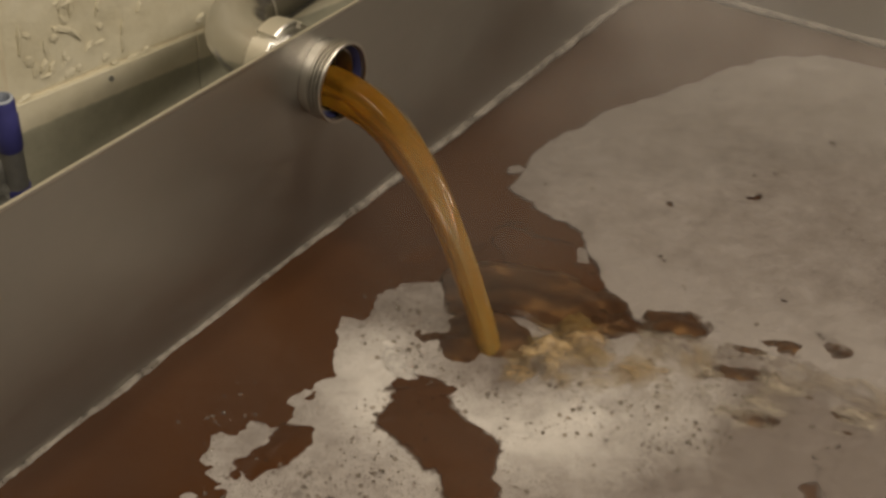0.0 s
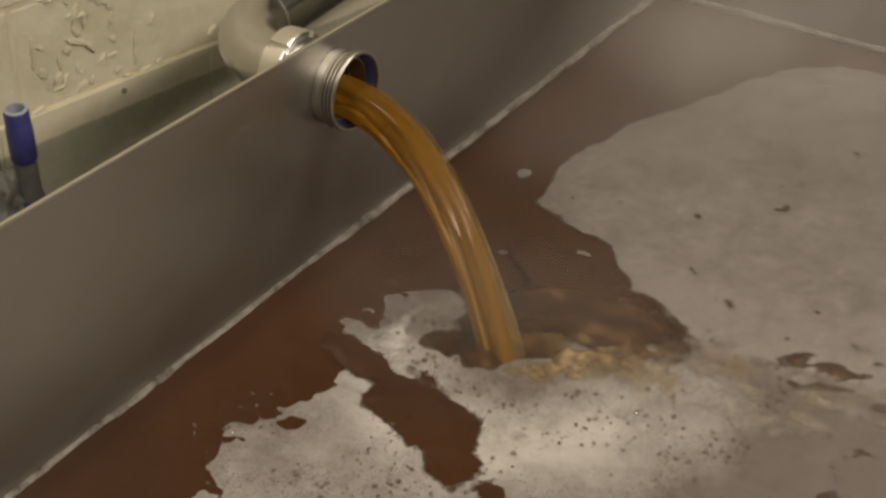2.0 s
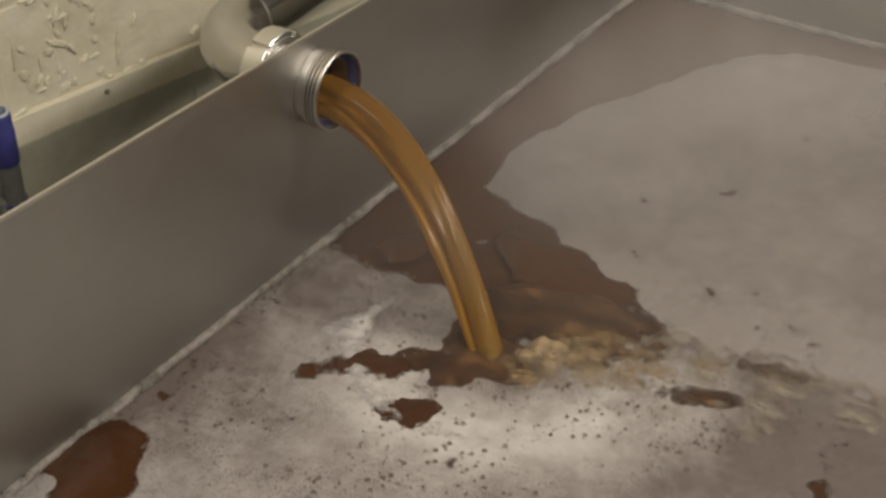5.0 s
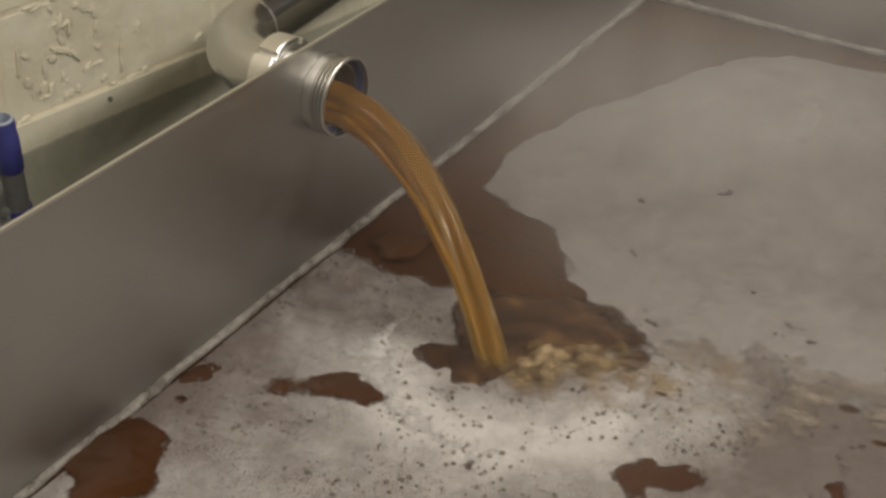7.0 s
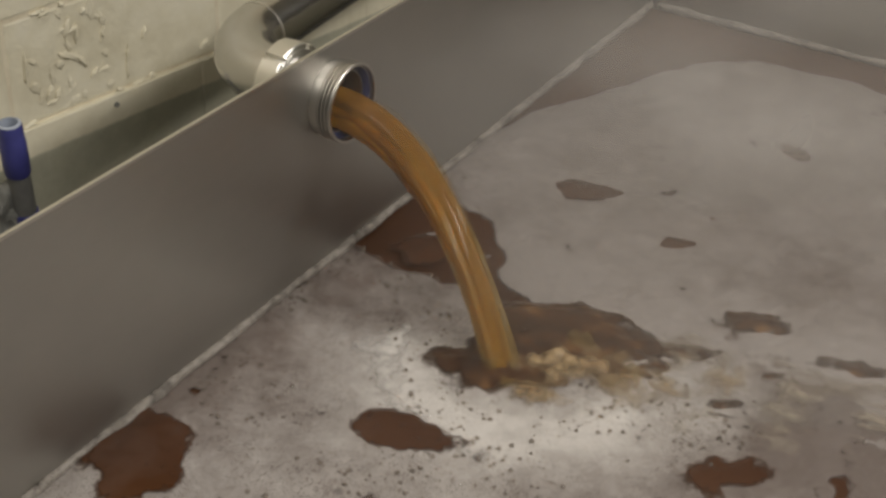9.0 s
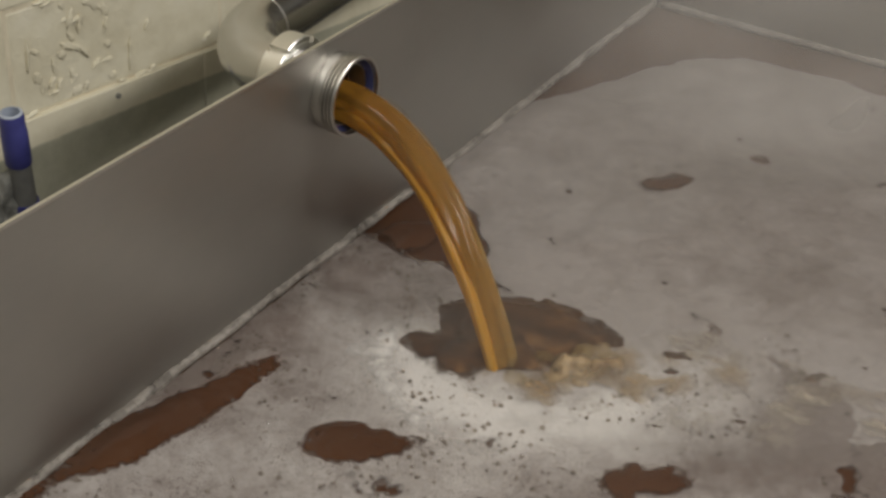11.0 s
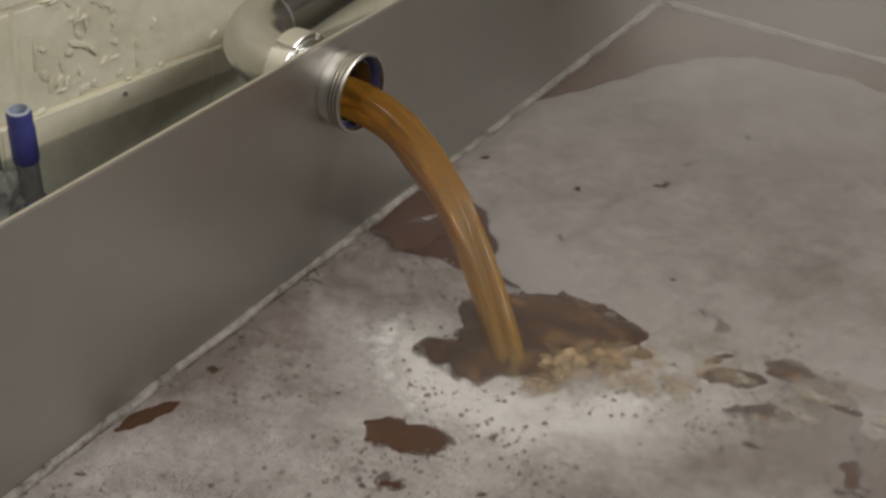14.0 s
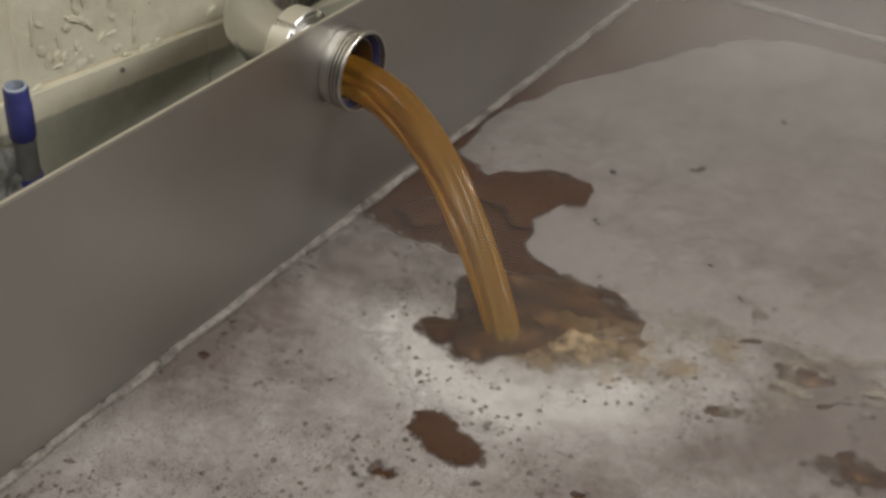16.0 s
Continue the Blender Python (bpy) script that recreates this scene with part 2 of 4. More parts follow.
def steam_material(density):
    m, nt, bs = mat("steam")
    nt.nodes.remove(bs)
    at = nt.nodes.new("ShaderNodeAttribute")
    at.attribute_name = "fade"
    n = noise_tex(nt, mapped(nt, (1.0, 1.0, 0.8)), 6.0, 2.0, 0.4)
    n = ramp(nt, n, [(0.0, (0.0, 0.0, 0.0)), (1.0, (1.35, 1.35, 1.35))])
    fac = math_node(nt, "MULTIPLY", math_node(nt, "MULTIPLY", n, at.outputs["Fac"]), density)
    tr = nt.nodes.new("ShaderNodeBsdfTransparent")
    di = node(nt, "ShaderNodeBsdfDiffuse", Color=(0.85, 0.83, 0.80, 1))
    tl = node(nt, "ShaderNodeBsdfTranslucent", Color=(0.85, 0.83, 0.80, 1))
    half, mx = nt.nodes.new("ShaderNodeMixShader"), nt.nodes.new("ShaderNodeMixShader")
    nt.links.new(di.outputs[0], half.inputs[1])
    nt.links.new(tl.outputs[0], half.inputs[2])
    nt.links.new(fac, mx.inputs[0])
    nt.links.new(tr.outputs[0], mx.inputs[1])
    nt.links.new(half.outputs[0], mx.inputs[2])
    nt.links.new(mx.outputs[0], nt.nodes["Material Output"].inputs[0])
    return m


STEAM = steam_material(0.34)


# ---- mesh helpers ----
def part(name, bm, material, parent=None, label=""):
    me = bpy.data.meshes.new(name)
    bm.to_mesh(me)
    bm.free()
    me.materials.append(material)
    ob = new(name, me)
    ob.parent = parent
    return tagged(ob, label)


def smooth(ob, angle=40):
    for p in ob.data.polygons:
        p.use_smooth = True
    ob.data.set_sharp_from_angle(angle=radians(angle))
    return ob


def thing(name, label, category, group="", kind=""):
    return tagged(new(name), label, category, group, kind)


def box(x0, x1, y0, y1, z0, z1, bevel=0.0):
    bm = bmesh.new()
    bmesh.ops.create_cube(bm, size=1)
    bmesh.ops.transform(bm, matrix=Matrix.Translation(((x0 + x1) / 2, (y0 + y1) / 2, (z0 + z1) / 2)) @ Matrix.Diagonal((x1 - x0, y1 - y0, z1 - z0, 1)), verts=bm.verts)
    if bevel:
        bmesh.ops.bevel(bm, geom=list(bm.edges), offset=bevel, segments=2, affect="EDGES", profile=0.6)
    return bm


def lathe(profile, segs=64, closed=True):
    """Turns (radius, height) rows about the z axis; a closed profile gives a ring."""
    bm = bmesh.new()
    rings = [[bm.verts.new((r * math.cos(2 * math.pi * i / segs), r * math.sin(2 * math.pi * i / segs), h)) for i in range(segs)] for r, h in profile]
    n = len(rings)
    for k in range(n if closed else n - 1):
        a, b = rings[k], rings[(k + 1) % n]
        for i in range(segs):
            j = (i + 1) % segs
            bm.faces.new((a[i], a[j], b[j], b[i]))
    bmesh.ops.recalc_face_normals(bm, faces=bm.faces)
    return bm


def moved(bm, m):
    bmesh.ops.transform(bm, matrix=m, verts=bm.verts)
    return bm


def sweep(points, radius, segs=24, wall=0.0):
    """A tube along points; radius is a number or one per point."""
    bm = bmesh.new()
    pts = [Vector(p) for p in points]
    rad = radius if isinstance(radius, (list, tuple)) else [radius] * len(pts)
    rings = []
    up = None
    for i, p in enumerate(pts):
        t = (pts[min(i + 1, len(pts) - 1)] - pts[max(i - 1, 0)]).normalized()
        if up is None:
            up = t.orthogonal().normalized()
        up = (up - t * up.dot(t)).normalized()
        side = t.cross(up)
        rings.append([bm.verts.new(p + rad[i] * (math.cos(a) * up + math.sin(a) * side)) for a in (2 * math.pi * k / segs for k in range(segs))])
    for a, b in zip(rings, rings[1:]):
        for i in range(segs):
            j = (i + 1) % segs
            bm.faces.new((a[i], a[j], b[j], b[i]))
    bm.faces.new(list(reversed(rings[0])))
    bm.faces.new(rings[-1])
    bmesh.ops.recalc_face_normals(bm, faces=bm.faces)
    return bm


X_AXIS = pose(0, 0, 0, 0, 90, 0)   # turns +z into +x


# value noise on a lattice, for foam outlines and swells
def lattice(x, y, seed):
    xi, yi = np.floor(x).astype(np.int64), np.floor(y).astype(np.int64)
    fx, fy = x - xi, y - yi
    fx, fy = fx * fx * (3 - 2 * fx), fy * fy * (3 - 2 * fy)

    def h(i, j):
        k = (i * 374761393 + j * 668265263 + seed * 2147483647) & 0xFFFFFFFF
        k = ((k ^ (k >> 13)) * 1274126177) & 0xFFFFFFFF
        return ((k ^ (k >> 16)) & 0xFFFF) / 65535.0

    top = h(xi, yi) * (1 - fx) + h(xi + 1, yi) * fx
    bot = h(xi, yi + 1) * (1 - fx) + h(xi + 1, yi + 1) * fx
    return top * (1 - fy) + bot * fy


def fbm(x, y, scale, seed, octaves=5, gain=0.5):
    total, amp, norm = 0.0, 1.0, 0.0
    for o in range(octaves):
        total = total + amp * lattice(x * scale * 2 ** o + 31.7 * o, y * scale * 2 ** o - 17.3 * o, seed + o)
        norm += amp
        amp *= gain
    return total / norm - 0.5


def sheet(name, x0, x1, y0, y1, step, height, material, keep=None, attr=None, parent=None):
    """A height field over a rectangle. height(x, y) gives z; keep(x, y) picks the points that stay; attr is (name, values(x, y))."""
    nx, ny = int(round((x1 - x0) / step)) + 1, int(round((y1 - y0) / step)) + 1
    gx, gy = np.meshgrid(np.linspace(x0, x1, nx), np.linspace(y0, y1, ny))
    gz = height(gx, gy)
    idx = np.arange(nx * ny).reshape(ny, nx)
    quads = np.stack([idx[:-1, :-1], idx[:-1, 1:], idx[1:, 1:], idx[1:, :-1]], -1).reshape(-1, 4)
    vals = attr[1](gx, gy).ravel() if attr else None
    if keep is not None:
        k = keep(gx, gy).ravel()
        quads = quads[k[quads].any(axis=1)]
    used = np.unique(quads)
    back = np.full(nx * ny, -1)
    back[used] = np.arange(len(used))
    co = np.stack([gx.ravel(), gy.ravel(), gz.ravel()], -1)[used]
    me = bpy.data.meshes.new(name)
    me.from_pydata(co.tolist(), [], back[quads].tolist())
    me.polygons.foreach_set("use_smooth", np.ones(len(me.polygons), dtype=bool))
    if attr:
        a = me.attributes.new(attr[0], "FLOAT", "POINT")
        a.data.foreach_set("value", np.ascontiguousarray(vals[used], dtype=np.float32))
    me.materials.append(material)
    ob = new(name, me)
    ob.parent = parent
    return ob


# ---- the room ----
def build_room():
    f = part("floor", box(-1.6, 3.2, -3.0, 3.2, FLOOR - 0.1, FLOOR), FLOOR_M)
    tagged(f, "wet grey concrete floor", "floor", kind="structure")
    c = part("ceiling", box(-1.6, 3.2, -3.0, 3.2, CEIL, CEIL + 0.1), CEIL_M)
    tagged(c, "off-white ceiling boards", "ceiling", kind="structure")
    for nm, b in (("wall_north", (-1.6, 3.2, 3.2, 3.3)), ("wall_south", (-1.6, 3.2, -3.1, -3.0)), ("wall_east", (3.2, 3.3, -3.0, 3.2))):
        tagged(part(nm, box(*b, FLOOR, CEIL), ROOM_M), "plain pale plaster wall", "wall", kind="structure")
    # fittings out of view; the third only houses the lamp added for the dado
    for x, y, _, tilt in LAMPS:
        t = thing("ceiling_light", "unseen long white fluorescent light fitting under the ceiling", "lamp", "ceiling lights")
        t.location, t.rotation_euler = (x, y, CEIL - 0.09), (0, radians(tilt), 0)
        part("housing", box(-0.10, 0.10, -0.72, 0.72, -0.07, -0.01, 0.01), CEIL_M, t)
        for e in (-0.5, 0.5):
            rod = part("hanger", sweep([(0, e, -0.012), (0.09 * math.sin(radians(tilt)), e, 0.09 * math.cos(radians(tilt)))], 0.006, 8), CEIL_M, t)


def ridge(wall, y, z, length, width, tilt, proud):
    """A lump of old flaking paint on the wall."""
    bm = bmesh.new()
    bmesh.ops.create_icosphere(bm, subdivisions=3, radius=0.5)
    for v in bm.verts:
        v.co *= 1 + 0.55 * noise.fractal(v.co * 3.2 + Vector((y * 60, z * 60, 0)), 0.9, 2.0, 4)
    moved(bm, Matrix.Translation((0.0005, y, z)) @ pose(0, 0, 0, tilt, 0, 0) @ Matrix.Diagonal((proud, length, width, 1)))
    smooth(part("paint_ridge", bm, MASONRY, wall), 60)


def build_masonry():
    """Painted blockwork behind the tank: two courses of large blocks over a projecting plinth course, dark dado paint below."""
    wall = part("wall_west", box(-0.14, -0.0018, -3.2, 3.6, FLOOR, CEIL), MORTAR)
    turn = -math.degrees(math.atan(WALL_B))
    base = pose(WALL_A, 0, 0, 0, 0, turn)
    wall.matrix_world = base
    tagged(wall, "cream painted block wall with a dark green painted base", "wall", kind="structure")
    rng = random.Random(4)
    courses = [(-0.050, 0.121, 0.189), (0.127, 0.302, 0.0), (0.308, 0.48, 0.19), (0.486, 0.66, 0.01), (0.666, 0.84, 0.2)]
    length = 0.415
    for z0, z1, shift in courses:
        y = -1.35 + shift
        while y < 1.9:
            bm = box(-0.03, rng.uniform(-0.001, 0.0015), y + 0.003, y + length - 0.003, z0, z1, 0.004)
            part("block", bm, MASONRY, wall)
            y += length
    y = -1.208
    k = 0
    while y < 1.9:
        out = 0.0075 if k % 2 else 0.0085
        part("block", box(-0.03, out, y + 0.0004, y + 0.415 - 0.0004, -0.235, -0.0535, 0.0025), MASONRY, wall)
        part("block", box(-0.03, out - 0.002, y + 0.2, y + 0.61, -0.425, -0.242, 0.004), MASONRY, wall)
        part("block", box(-0.03, out - 0.002, y, y + 0.41, -0.62, -0.432, 0.004), MASONRY, wall)
        y += 0.415
        k += 1
    # ridges of old paint on the blocks: y, z, length, width, tilt
    for yy, zz, ln, wd, tilt in ((0.196, 0.085, 0.03, 0.007, 70), (0.212, 0.070, 0.03, 0.006, 80), (0.206, 0.078, 0.022, 0.005, 10), (0.197, 0.036, 0.045, 0.007, -28),
                                 (0.216, 0.022, 0.03, 0.005, -50), (0.152, -0.010, 0.022, 0.005, 60), (0.166, -0.016, 0.02, 0.005, 60), (0.158, -0.027, 0.022, 0.005, 10), (0.303, -0.012, 0.05, 0.004, 85),
                                 (0.238, -0.004, 0.02, 0.004, 40), (0.465, -0.03, 0.022, 0.005, 30), (0.115, 0.045, 0.05, 0.004, 85), (0.260, 0.055, 0.025, 0.004, 75), (0.34, 0.03, 0.02, 0.003, 60)):
        ridge(wall, yy, zz, ln, wd * 1.5, tilt, 0.0075)
    for k in range(22):
        ridge(wall, rng.gauss(0.19, 0.06), rng.uniform(-0.045, 0.112), rng.uniform(0.010, 0.026), rng.uniform(0.006, 0.014), rng.uniform(-90, 90), 0.0028)
    for k in range(16):
        ridge(wall, rng.uniform(0.04, 0.36), rng.choice((-0.051, 0.122)) + rng.gauss(0, 0.003), rng.uniform(0.012, 0.03), rng.uniform(0.004, 0.007), rng.uniform(-15, 15), 0.007)
    bm = lathe([(0.0042, -0.002), (0.0042, 0.0012), (0.0028, 0.0016), (0.0022, -0.004)], 12)
    part("fixing_hole", moved(bm, Matrix.Translation((0.0095, 0.268, -0.070)) @ X_AXIS), CLOTH, wall)


# ---- the tank ----
def hole_panel(y0, y1, z0, z1, t, cy, cz, r, segs=48):
    """A sheet in the plane x = 0 .. -t with a round hole."""
    bm = bmesh.new()
    h = r * 1.25

    def quad(a, b, c, d):
        bm.faces.new([bm.verts.new(v) for v in (a, b, c, d)])

    for x in (0.0, -t):
        for ya, yb, za, zb in ((y0, cy - h, z0, z1), (cy + h, y1, z0, z1), (cy - h, cy + h, z0, cz - h), (cy - h, cy + h, cz + h, z1)):
            quad((x, ya, za), (x, yb, za), (x, yb, zb), (x, ya, zb))
        for i in range(segs):
            pts = []
            for k in (i, i + 1):
                a = 2 * math.pi * k / segs
                c, s = math.cos(a), math.sin(a)
                q = h / max(abs(c), abs(s))
                pts.append(((x, cy + r * c, cz + r * s), (x, cy + q * c, cz + q * s)))
            quad(pts[0][0], pts[1][0], pts[1][1], pts[0][1])
    for i in range(segs):
        a, b = 2 * math.pi * i / segs, 2 * math.pi * (i + 1) / segs
        p = [(cy + r * math.cos(q), cz + r * math.sin(q)) for q in (a, b)]
        quad((0, *p[0]), (0, *p[1]), (-t, *p[1]), (-t, *p[0]))
    for e in ((y0, z0, y1, z0), (y0, z1, y1, z1), (y0, z0, y0, z1), (y1, z0, y1, z1)):
        quad((0, e[0], e[1]), (0, e[2], e[3]), (-t, e[2], e[3]), (-t, e[0], e[1]))
    bmesh.ops.remove_doubles(bm, verts=bm.verts, dist=1e-5)
    bmesh.ops.recalc_face_normals(bm, faces=bm.faces)
    return bm


def build_tank():
    t, bottom = 0.003, -0.34
    tank = thing("tank", "rectangular satin stainless steel brewing tank half full of wort", "tank")
    part("side_panel", hole_panel(NEAR - t, FAR + t, bottom, TOP - 0.004, t, 0.0, OUT_Z, 0.0455), STEEL_SHEET, tank)
    part("side_panel", box(RIGHT, RIGHT + t, NEAR - t, FAR + t, bottom, TOP - 0.004), STEEL_SHEET, tank)
    part("end_panel", box(0.0003, RIGHT - 0.0003, FAR, FAR + t, bottom, TOP - 0.004), STEEL_SHEET, tank)
    part("end_panel", box(0.0003, RIGHT - 0.0003, NEAR - t, NEAR, bottom, TOP - 0.004), STEEL_SHEET, tank)
    part("base_panel", box(-t, RIGHT + t, NEAR - t, FAR + t, bottom - t, bottom - 0.0005), STEEL_SHEET, tank)
    for b in ((-0.0042, 0.0008, NEAR - 0.004, FAR + 0.004), (RIGHT - 0.0008, RIGHT + 0.0042, NEAR - 0.004, FAR + 0.004), (0.001, RIGHT - 0.001, FAR - 0.0008, FAR + 0.0042), (0.001, RIGHT - 0.001, NEAR - 0.0042, NEAR + 0.0008)):
        part("rim", box(*b, TOP - 0.0038, TOP, 0.0012), STEEL_EDGE, tank, "bright cut steel rim")
    part("corner_weld", sweep([(0.001, FAR - 0.001, bottom), (0.001, FAR - 0.001, TOP - 0.006)], 0.0018, 8), STEEL_SHEET, tank)
    for lx in (0.04, RIGHT - 0.04):
        for ly in (NEAR + 0.05, FAR - 0.05):
            part("leg", sweep([(lx, ly, FLOOR), (lx, ly, bottom - t)], 0.025, 20), STEEL_PIPE, tank)
    # outlet: welded collar, turned body, three threads, square lip
    prof = [(0.0365, -0.004), (0.0452, -0.004), (0.0452, 0.002), (0.0462, 0.0032), (0.0462, 0.0115), (0.0445, 0.0125)]
    for k in range(3):
        z = 0.0135 + k * 0.0048
        prof += [(0.0438, z), (0.0486, z + 0.0014), (0.0486, z + 0.0028), (0.0438, z + 0.0040)]
    prof += [(0.0475, 0.0285), (0.0488, 0.0292), (0.0488, 0.0318), (0.0480, 0.0326), (0.0452, 0.0326), (0.0445, 0.0318), (0.0440, 0.020), (0.0365, 0.0195)]
    out = smooth(part("outlet", moved(lathe(prof, 80), Matrix.Translation((0, 0, OUT_Z)) @ X_AXIS), STEEL_NUT, tank, "short threaded steel outlet"), 30)
    # blue ring added in place of a bluish reflection on the inner lip
    ring = lathe([(0.0375, 0.0200), (0.0436, 0.0202), (0.0438, 0.0262), (0.0420, 0.0275), (0.0385, 0.0235)], 64)
    smooth(part("blue_reflection", moved(ring, Matrix.Translation((0, 0, OUT_Z)) @ X_AXIS), BORE_BLUE, out, "blue ring standing in for a reflection in the bore"), 30)


def build_pipe():
    """Tube behind the tank: stub, slotted union nut, long-radius bend, straight run."""
    pipe = thing("pipe", "brushed stainless steel pipe bend with a slotted union nut", "pipe")
    r = 0.0381
    part("stub", moved(lathe([(0.0362, -0.075), (r, -0.075), (r, -0.0045), (0.0362, -0.0045)], 48), Matrix.Translation((0, 0, OUT_Z)) @ X_AXIS), STEEL_PIPE, pipe)
    prof = [(0.0385, -0.074), (0.0445, -0.074), (0.0450, -0.073), (0.0450, -0.047), (0.0445, -0.046), (0.0385, -0.046)]
    nut = smooth(part("union_nut", moved(lathe(prof, 64), Matrix.Translation((0, 0, OUT_Z)) @ X_AXIS), STEEL_UNION, pipe, "bright slotted union nut"), 30)
    for k in range(6):
        bm = bmesh.new()
        arc = [math.radians(60 * k + 8 + 50 * i / 10) for i in range(11)]
        rows = []
        for h, rr in ((-0.0745, 0.0440), (-0.0745, 0.0500), (-0.0733, 0.0512), (-0.0482, 0.0512), (-0.0470, 0.0500), (-0.0470, 0.0440)):
            rows.append([bm.verts.new((h, rr * math.cos(a), OUT_Z + rr * math.sin(a))) for a in arc])
        for p, q in zip(rows, rows[1:]):
            for i in range(10):
                bm.faces.new((p[i], p[i + 1], q[i + 1], q[i]))
        for e in (0, 10):
            bm.faces.new([row[e] for row in rows])
        bmesh.ops.recalc_face_normals(bm, faces=bm.faces)
        smooth(part("lug", bm, STEEL_UNION, nut), 30)
    cl, x0, rise = 0.092, -0.080, 0.004
    pts = [(-0.074, 0, OUT_Z), (x0, 0, OUT_Z)]
    for k in range(1, 19):
        a = math.pi / 2 * k / 18
        pts.append((x0 - cl * math.sin(a), cl * (1 - math.cos(a)), OUT_Z + rise * (k / 18) ** 2))
    smooth(part("bend", sweep(pts, r, 48), STEEL_PIPE, pipe), 50)
    end = pts[-1]
    run = [(end[0], end[1], end[2]), (end[0], end[1] + 0.4, end[2] + 0.03), (end[0], end[1] + 1.0, end[2] + 0.075)]
    smooth(part("straight_run", sweep(run, r - 0.0002, 48), STEEL_PIPE, pipe), 50)
    smooth(part("weld_bead", sweep([(end[0], end[1] - 0.0015, end[2]), (end[0], end[1] + 0.0015, end[2])], r + 0.0006, 48), STEEL_EDGE, pipe), 50)


def build_hose():
    """Grey hose standing against the wall, with a blue cuff."""
    hose = thing("hose", "grey hose end with a blue plastic cuff behind the tank", "hose")
    hose.location = (-0.5, -0.043, 0.0)
    hose.rotation_euler = (radians(5), radians(3), 0)
    r = 0.0175
    smooth(part("cuff", lathe([(0.0135, 0.06), (r - 0.002, 0.0615), (r, 0.058), (r, 0.035), (r + 0.0012, 0.033), (r + 0.0012, -0.018), (r - 0.001, -0.022), (0.0135, -0.022)], 40), BLUE, hose, "dark blue plastic cuff"), 35)
    smooth(part("lip", lathe([(0.0118, 0.048), (0.0134, 0.048), (0.0160, 0.0625), (0.0125, 0.0640)], 40), PALE, hose, "pale worn lip"), 35)
    smooth(part("tube", lathe([(0.012, 0.044), (0.0132, 0.044), (0.0132, -0.0225), (r - 0.001, -0.0225), (r - 0.001, -0.086), (0.012, -0.086)], 40), GREY, hose), 35)
    smooth(part("lower_cuff", lathe([(0.012, -0.0862), (r + 0.0015, -0.0862), (r + 0.0015, FLOOR + 0.01), (0.012, FLOOR + 0.01)], 40), BLUE, hose), 35)
    bm = bmesh.new()
    bmesh.ops.create_icosphere(bm, subdivisions=5, radius=1.0)
    for v in bm.verts:
        n = noise.fractal(v.co * 1.7, 1.0, 2.1, 5)
        v.co = v.co * (1 + 0.42 * n)
        v.co = Vector((v.co.x * 0.05, v.co.y * 0.035, v.co.z * 0.075))
    rag = smooth(part("cloth", bm, CLOTH), 70)
    rag.location = (-0.545, -0.055, -0.115)
    tagged(rag, "crumpled damp grey cloth beside the hose", "cloth")
    cord = smooth(part("cord", sweep([(-0.56, -0.045, 0.03), (-0.555, -0.044, -0.05), (-0.548, -0.05, -0.2), (-0.55, -0.05, FLOOR)], 0.0035, 10), GREY), 60)
    tagged(cord, "thin dark cord hanging behind the hose", "cord")


# ---- liquid ----
def build_wort():
    def height(x, y):
        d = np.hypot(x - HIT.x, y - HIT.y)
        ring = 0.004 * np.cos(d * 95.0) * np.exp(-d * 9.0)
        return ring - 0.016 * np.exp(-(d / 0.045) ** 2) + 0.003 * fbm(x, y, 14.0, 5, 4)
    w = sheet("wort", 0.001, RIGHT - 0.001, NEAR + 0.001, FAR - 0.001, 0.008, height, WORT)
    tagged(w, "dark amber wort with small ripples", "liquid", kind="structure")


def set_cover(ob, cover=None):
    """How closely the foam covers the liquid, point by point."""
    n = len(ob.data.vertices)
    if cover is None:
        vals = np.ones(n, dtype=np.float32)
    else:
        co = np.empty(n * 3, dtype=np.float32)
        ob.data.vertices.foreach_get("co", co)
        vals = cover(co[0::3].astype(float), co[1::3].astype(float)).astype(np.float32)
    ob.data.attributes.new("cover", "FLOAT", "POINT").data.foreach_set("value", vals)


